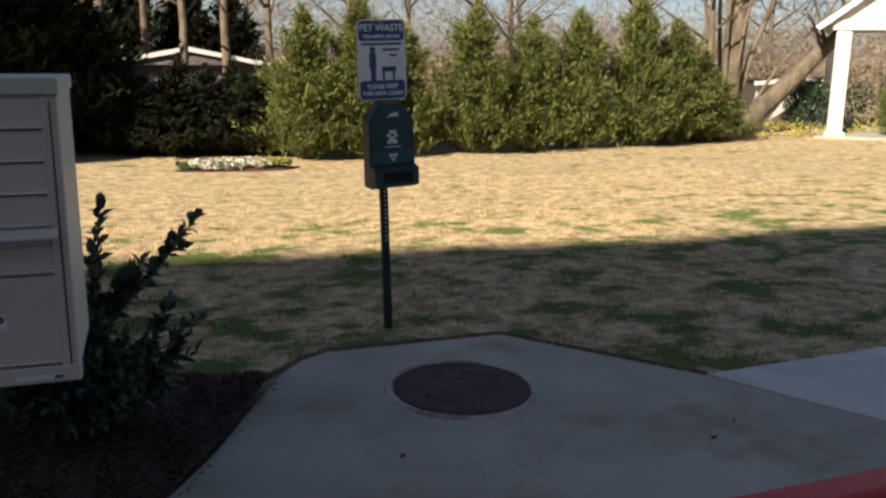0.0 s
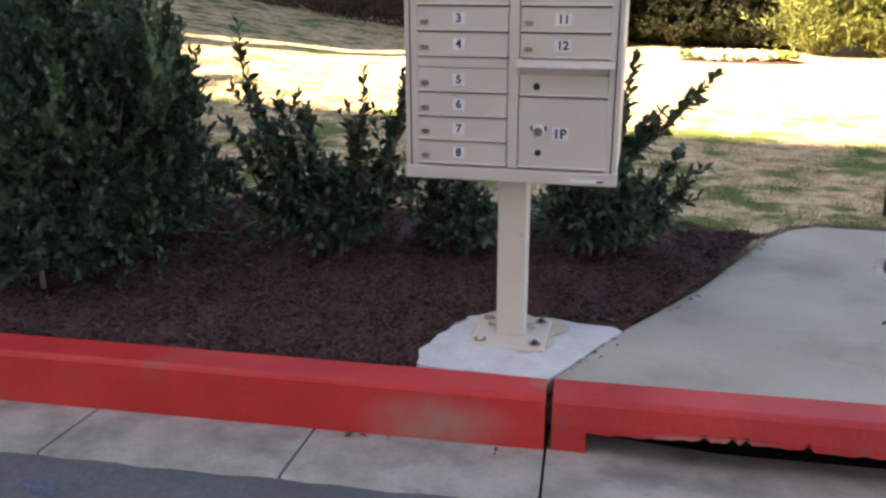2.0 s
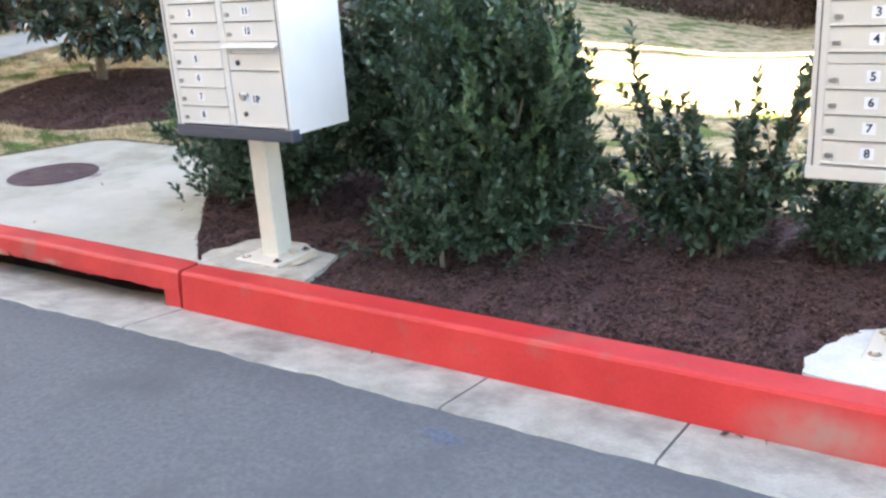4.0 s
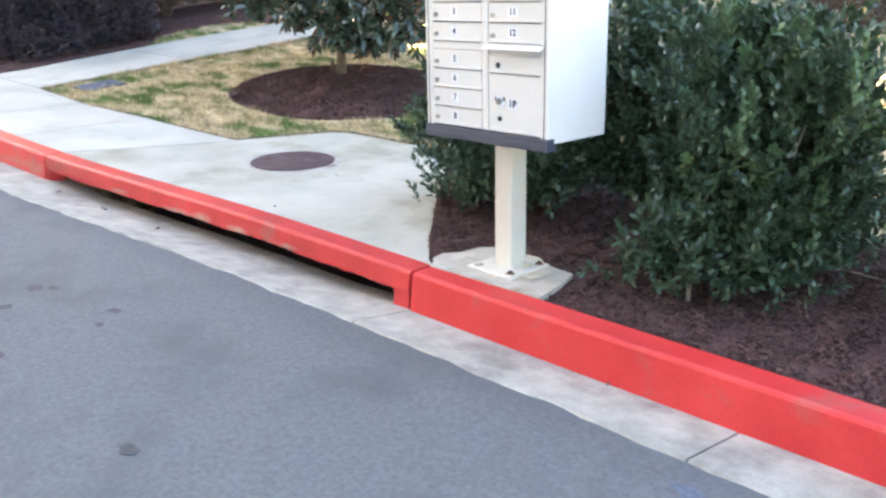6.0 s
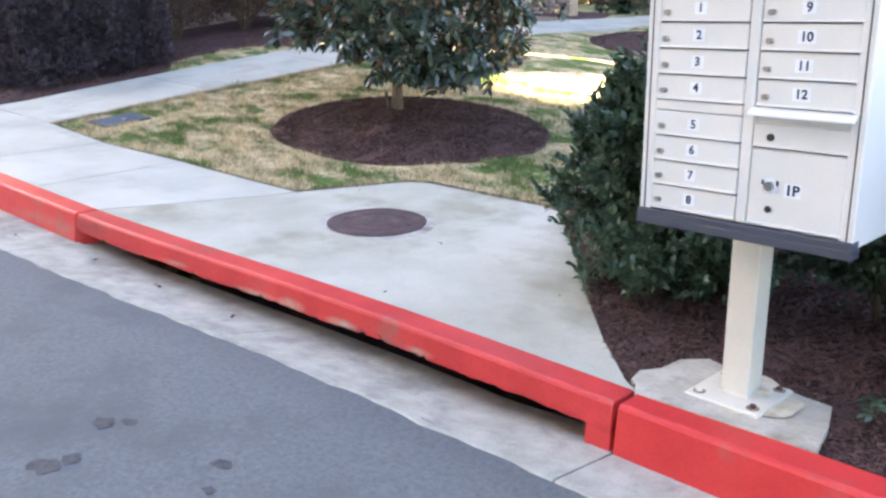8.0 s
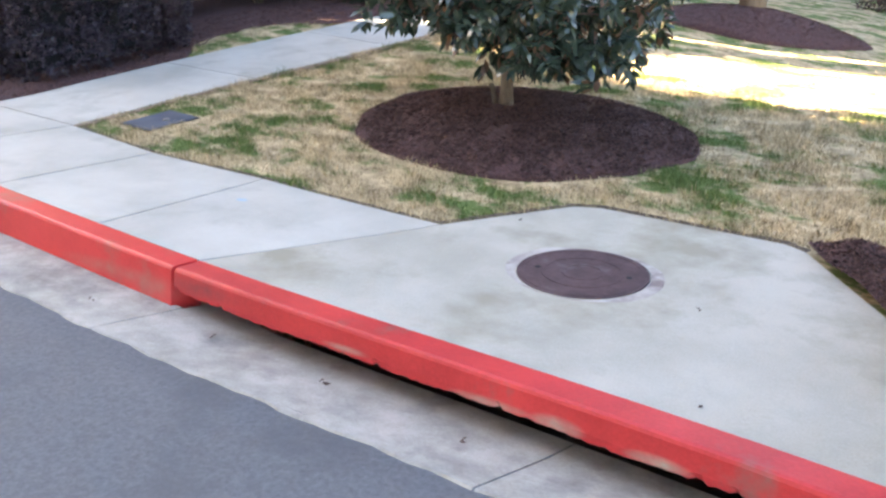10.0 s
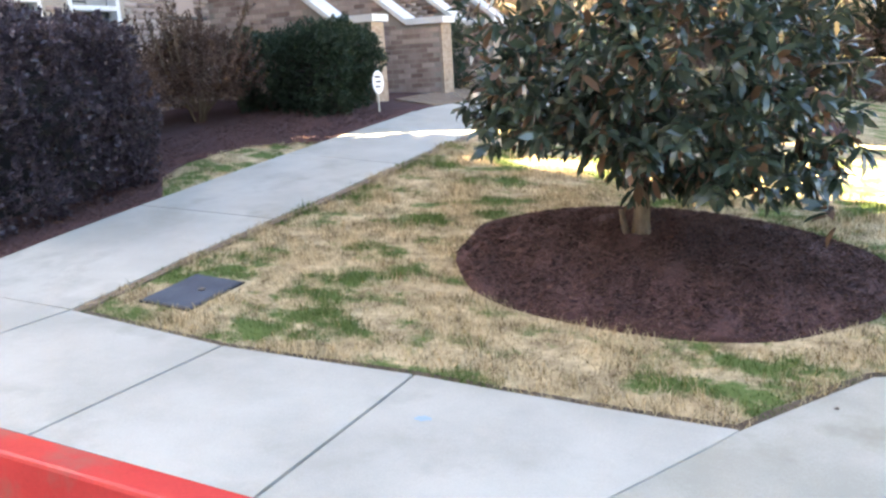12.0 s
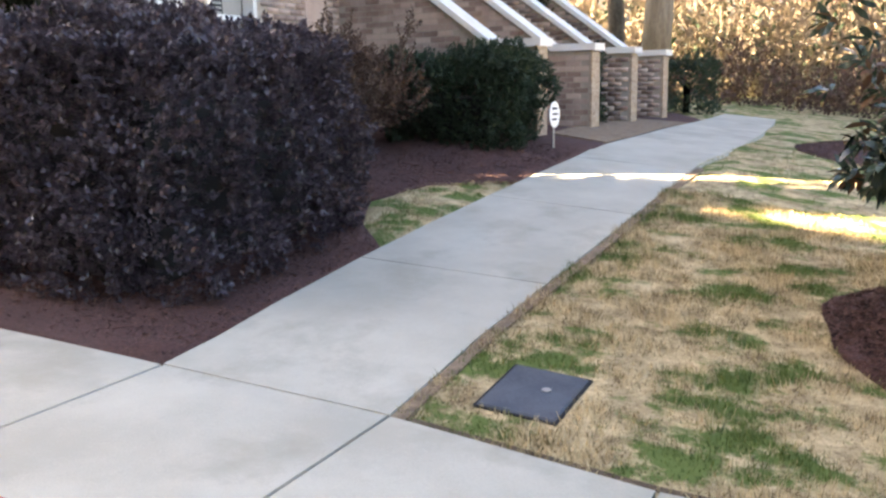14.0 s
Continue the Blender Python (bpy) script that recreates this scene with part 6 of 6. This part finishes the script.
for y0, y1, z0, z1 in WIN:
    win = part("window", rel(boxed(FX - 0.16, FX - 0.14, y0, y1, z0, z1)), "glass", house, "dark glass sash window with white frame")
    for a, b, c, d in ((y0, y0 + 0.06, z0, z1), (y1 - 0.06, y1, z0, z1), (y0 + 0.06, y1 - 0.06, z0, z0 + 0.07), (y0 + 0.06, y1 - 0.06, z1 - 0.06, z1), (y0 + 0.06, y1 - 0.06, z0 + 0.38, z0 + 0.44)):
        part("frame", rel(boxed(FX - 0.14, FX + 0.02, a, b, c, d, 0.004)), "white_paint", win)
    part("sill", rel(boxed(FX - 0.1, FX + 0.05, y0 - 0.04, y1 + 0.04, z0 - 0.06, z0, 0.006)), "white_paint", win)
    if y1 - y0 > 0.5:
        part("curtain", rel(boxed(FX - 0.138, FX - 0.134, (y0 + y1) / 2, y1 - 0.08, z0 + 0.45, z1 - 0.07)), "blind", win, "pale curtain")
    for k in range(int((z1 - z0 - 0.5) / 0.05)):
        part("slat", rel(boxed(FX - 0.139, FX - 0.132, y0 + 0.06, (y0 + y1) / 2 - 0.02 if y1 - y0 > 0.5 else y1 - 0.06, z0 + 0.46 + k * 0.05, z0 + 0.485 + k * 0.05)), "blind", win)

# sloping wing walls
WINGS = []
for wy in (9.72, 11.47, 13.10, 14.73):
    g0 = float(land(-12.9, wy))
    ztop = g0 + 1.02
    WINGS.append((wy, g0, ztop))
    w = thing("wing_wall", (-12.9, wy, g0), "brick wing wall with a sloping white coping", "wall", group="sloping wing walls")
    outline = [(0, -0.3), (0, 1.0), (-0.55, 1.0), (-2.7, 1.0 + 2.15 * 0.73), (-2.7, -0.3)]
    part("wall", prism([(x + 0.0, z) for x, z in outline], 0.26, pose(0, -0.13, 0)), "mortar", w)
    cap = [(0.06, 1.0), (0.06, 1.09), (-0.57, 1.09), (-2.7, 1.09 + 2.13 * 0.73), (-2.7, 1.0 + 2.13 * 0.73), (-0.55, 1.0)]
    part("coping", prism(cap, 0.36, pose(0, -0.18, 0)), "white_paint", w, "white painted sloping coping")
    part("end_pier", boxed(-0.02, 0.012, -0.14, 0.14, -0.2, 0.995, 0.004), "pier", w, "tan brick end of the wall")

# ---- bricks of the wing walls, single for the nearest ----
brick_me = bpy.data.meshes.new("brick")
bb = boxed(-0.0, 0.195, -0.006, 0.012, 0.0, 0.060, 0.003)
bb.to_mesh(brick_me)
bb.free()
brick_me.materials.append(M["brick"])


def brick_field(u0, u1, z0, z1, top=None):
    out = []
    r = 0
    z = z0
    while z + 0.06 < z1:
        u = u0 + (0.1025 if r % 2 else 0.0)
        while u + 0.195 < u1:
            if top is None or z + 0.06 < min(top(u), top(u + 0.195)):
                out.append((u, z))
            u += 0.205
        z += 0.070
        r += 1
    return out


for ob, (wy, g0, ztop) in zip([o for o in scene.objects if o.name.startswith("wing_wall")], WINGS):
    wall = [c for c in ob.children if c.name.startswith("wall")][0]
    field = brick_field(-2.7, -0.02, -0.1, 2.6, lambda u: 0.99 if u > -0.55 else 0.99 + (-0.55 - u) * 0.73)
    if wy < 12:
        for u, z in field[:300]:
            o = new("brick", brick_me)
            o.parent = wall
            o.location = (u, -0.132, z)
        field = field[300:]
    if field:
        bm = bmesh.new()
        vs, fs = [], []
        for u, z in field:
            k = len(vs)
            vs += [(u, -0.139, z), (u + 0.195, -0.139, z), (u + 0.195, -0.139, z + 0.06), (u, -0.139, z + 0.06), (u, -0.128, z), (u + 0.195, -0.128, z), (u + 0.195, -0.128, z + 0.06), (u, -0.128, z + 0.06)]
            fs += [(k, k + 1, k + 2, k + 3), (k, k + 4, k + 5, k + 1), (k + 1, k + 5, k + 6, k + 2), (k + 2, k + 6, k + 7, k + 3), (k + 3, k + 7, k + 4, k)]
        bm.free()
        o = soup("brickwork", np.array(vs), np.array(fs), "brick", wall)
        tagged(o, "courses of tan brick", kind="stuff")
# bricks of the facade
vs, fs = [], []
for y0, z0 in brick_field(BY0, BY1, 0.9, BH - 0.1):
    if any(w[0] - 0.2 < y0 < w[1] and w[2] - 0.1 < z0 + 0.03 < w[3] for w in WIN):
        continue
    k = len(vs)
    x = FX + 0.010 - FX
    p = [(y0 - 11.0, z0 - bz), (y0 + 0.195 - 11.0, z0 - bz), (y0 + 0.195 - 11.0, z0 + 0.06 - bz), (y0 - 11.0, z0 + 0.06 - bz)]
    vs += [(x, a, b) for a, b in p] + [(-0.005, a, b) for a, b in p]
    fs += [(k, k + 1, k + 2, k + 3), (k, k + 4, k + 5, k + 1), (k + 1, k + 5, k + 6, k + 2), (k + 2, k + 6, k + 7, k + 3), (k + 3, k + 7, k + 4, k)]
tagged(soup("brickwork", np.array(vs), np.array(fs), "brick", shell), "courses of tan brick", kind="stuff")

# ---- pavilion ----
pav = thing("pavilion", (17.5, 16.6, float(land(17.5, 16.6))), "white gabled pavilion with square columns", "pavilion", -42)
pav.scale = (0.86, 0.86, 0.86)
for sx in (-0.65, 3.2):
    for sy in (-0.6, 2.6):
        part("column", boxed(sx - 0.19, sx + 0.19, sy - 0.19, sy + 0.19, 0.0, 2.95, 0.01), "white_paint", pav)
        part("column_base", boxed(sx - 0.26, sx + 0.26, sy - 0.26, sy + 0.26, 0.0, 0.16, 0.01), "white_paint", pav)
part("beam", boxed(-0.95, 3.5, -0.85, -0.4, 2.95, 3.22, 0.01), "white_paint", pav)
part("beam", boxed(-0.95, 3.5, 2.4, 2.85, 2.95, 3.22, 0.01), "white_paint", pav)
part("gable", prism([(-0.9, 3.22), (3.45, 3.22), (1.27, 4.9)], 0.2, pose(0, -0.75, 0)), "white_paint", pav)
part("roof", prism([(-1.4, 3.10), (-1.25, 3.0), (1.27, 4.95), (3.8, 3.0), (3.95, 3.10), (1.27, 5.15)], 4.2, pose(0, -1.0, 0)), "shingle", pav)
part("fascia", prism([(-1.42, 3.04), (-1.30, 2.95), (1.27, 4.92), (3.84, 2.95), (3.96, 3.04), (1.27, 5.12)], 0.06, pose(0, -1.07, 0)), "white_paint", pav)
part("floor_slab", boxed(-1.2, 4.2, -1.2, 3.2, -0.1, 0.06, 0.01), "concrete", pav)
gt = conifer((18.0, 15.9), [("trunk", ctrunk), ("foliage", kinds[1])], (0.55, 0.55, 0.62), 10, "small clipped evergreen beside the pavilion", "")
shrub("holly_bush", (17.45, 18.2), (0.8, 0.7, 0.75), 380, 8, (0.10, 0.05), "holly", "dark green rounded bush near the pavilion", 36)

# ---- far houses ----
# The first house's wall takes the dark shingle colour for its shade.
for hx, hy, w, d, h, ridge, mat, lab in ((2.35, 27.0, 3.7, 6.0, 1.54, 0.38, "shingle", "low house with shade-dark walls and a white gable edge behind evergreens"), (17.2, 19.3, 2.2, 1.2, 1.20, 0.06, "white_paint", "small white shed near the pavilion")):
    ht = thing("house", (hx, hy, -0.27), lab, "house")
    part("wall", boxed(-w / 2, w / 2, -d / 2, d / 2, -0.3, h), mat, ht)
    part("roof", prism([(-w / 2 - 0.2, h), (w / 2 + 0.2, h), (0, h + ridge)], d + 0.4, pose(0, -d / 2 - 0.2, 0)), "shingle", ht)
    part("fascia", prism([(-w / 2 - 0.25, h - 0.05), (-w / 2 - 0.25, h + 0.05), (0, h + ridge + 0.08), (w / 2 + 0.25, h + 0.05), (w / 2 + 0.25, h - 0.05), (0, h + ridge - 0.04)], 0.08, pose(0, -d / 2 - 0.3, 0)), "white_paint", ht)

# ---- unseen block added across the road, behind the viewpoint, to cast the lawn's shade ----
blk = tagged(new("wall_south"), "unseen tan block added across the road to shade the lawn", "building", kind="structure")
blk.matrix_world = pose(-22.7, -8.86, 0, 0, 0, -6.6)
part("block", boxed(-16, 27, -15, 0, -0.8, 18.2), "stucco", blk)

# spots, paint marks and litter on road and slabs
spot_rng = random.Random(4)


def road_z(x, y):
    return float(kerb_z(x)) - 0.150 + 0.02 * (float(kerb_y(x)) - y - 0.53)


def spot(name, x, y, r, zf, mat, label, category, group, stretch=1.3):
    bm = bmesh.new()
    ring = []
    for k in range(14):
        a = math.tau * k / 14
        q = r * (1 + 0.3 * spot_rng.uniform(-1, 1))
        px, py = x + q * math.cos(a) * stretch, y + q * math.sin(a)
        ring.append(bm.verts.new((px, py, zf(px, py) + 0.003)))
    bm.faces.new(ring)
    bm.normal_update()
    if bm.faces[:][0].normal.z < 0:
        bmesh.ops.reverse_faces(bm, faces=bm.faces)
    return tagged(part(name, bm, mat), label, category, group)


for sx, sy, r in ((-3.37, 0.785, 0.034), (-5.02, 0.86, 0.045), (-5.0, 0.95, 0.03), (-5.18, 1.15, 0.04), (-4.5, 1.18, 0.022), (-4.45, 0.73, 0.03), (-4.62, 1.3, 0.03), (-5.70, 0.53, 0.035), (-5.63, 0.70, 0.04), (-5.43, 0.69, 0.028), (-5.12, 1.22, 0.025), (-4.85, 0.60, 0.022)):
    spot("oil_stain", sx, sy, r, road_z, "stain", "dark oil spot on the asphalt", "stain", "oil spots")
spot("paint_mark", -1.94, 1.93, 0.04, road_z, "blue_smear", "faded blue paint mark on the asphalt", "paint mark", "paint marks", 1.8)
for sx, sy, r in ((-8.36, 3.085, 0.025), (-10.357, 2.49, 0.02)):
    spot("paint_mark", sx, sy, r, lambda x, y: float(land(x, y)) + 0.004, "blue_paint", "faded pale blue paint mark on the sidewalk", "paint mark", "paint marks")


def litter(x, y, z, size, turn, mat):
    v, t = leaves(np.array([[0, 0, 0.004]]), np.array([[math.cos(turn), math.sin(turn), 0.15]]), 2, size * 0.5, size, size * 0.5, 0.5, 0.0, np.random.default_rng(int(abs(x * 1000)) + 7))
    v[:, 2] -= v[:, 2].min() - 0.001
    o = soup("fallen_leaf", v, t, mat)
    o.location = (x, y, z)
    return tagged(o, "small dry brown fallen leaf on the ground", "leaf", "fallen leaves")


lit = random.Random(12)
for x, y in ((2.40, 3.24), (2.21, 3.13), (1.20, 2.89), (-5.23, 2.63), (0.9, 3.4), (-0.2, 3.05), (-6.9, 3.9), (-7.0, 4.1), (-4.6, 3.2), (-5.6, 3.4)):
    litter(x, y, float(land(x, y)) + 0.001, lit.uniform(0.025, 0.045), lit.uniform(0, 6), "brown_twigs")
for x, off in ((-1.06, -0.2), (-1.12, -0.21), (-0.98, -0.2), (-7.97, -0.42), (-7.3, -0.25), (-2.6, -0.2), (-0.6, -0.25), (-5.9, -0.3), (-6.6, -0.28), (0.4, -0.35)):
    d = -off
    lo = -0.185 - 0.042 * dip(x)
    z = float(kerb_z(x)) + lo + (d - 0.17) / 0.375 * (-0.142 - lo)
    litter(x, float(kerb_y(x)) + off, z + 0.002, lit.uniform(0.025, 0.05), lit.uniform(0, 6), "brown_twigs")
# pale old stem in front of the large holly, and a dead twig on the mulch
old = thing("dead_branch", (-2.66, 3.10, float(land(-2.66, 3.1)) + 0.02), "pale dead branch leaning in a holly bush", "branch")
part("branch", tube([(0, 0, -0.05), (-0.01, 0.02, 0.12), (-0.04, 0.05, 0.28), (0.02, 0.12, 0.48), (0.0, 0.2, 0.62)], [0.013, 0.012, 0.010, 0.007, 0.004], 6), "pale_bark", old, "", True)
twig = thing("fallen_twig", (-2.2, 3.75, float(land(-2.2, 3.75)) + 0.05), "thin pale fallen twig on the mulch", "twig")
part("twig", tube([(-0.25, 0.0, 0.0), (-0.05, 0.02, 0.015), (0.16, 0.0, 0.01), (0.26, 0.1, 0.06)], [0.004, 0.004, 0.003, 0.002], 5), "pale_bark", twig, "", True)
stick = thing("fallen_branch", (-7.38, 8.14, float(land(-7.38, 8.14)) + 0.015), "small forked dead branch lying on the sunlit lawn", "branch", 20)
bm = tube([(-0.12, 0.0, 0.02), (-0.03, 0.02, 0.05), (0.06, 0.0, 0.03), (0.15, -0.03, 0.01)], [0.010, 0.011, 0.009, 0.004], 5)
tube([(-0.03, 0.02, 0.05), (0.02, 0.06, 0.06), (0.08, 0.10, 0.04)], [0.008, 0.006, 0.003], 5, bm)
tube([(0.06, 0.0, 0.03), (0.09, 0.03, 0.07), (0.13, 0.04, 0.08)], [0.007, 0.005, 0.003], 5, bm)
part("branch", bm, "bark", stick, "", True)
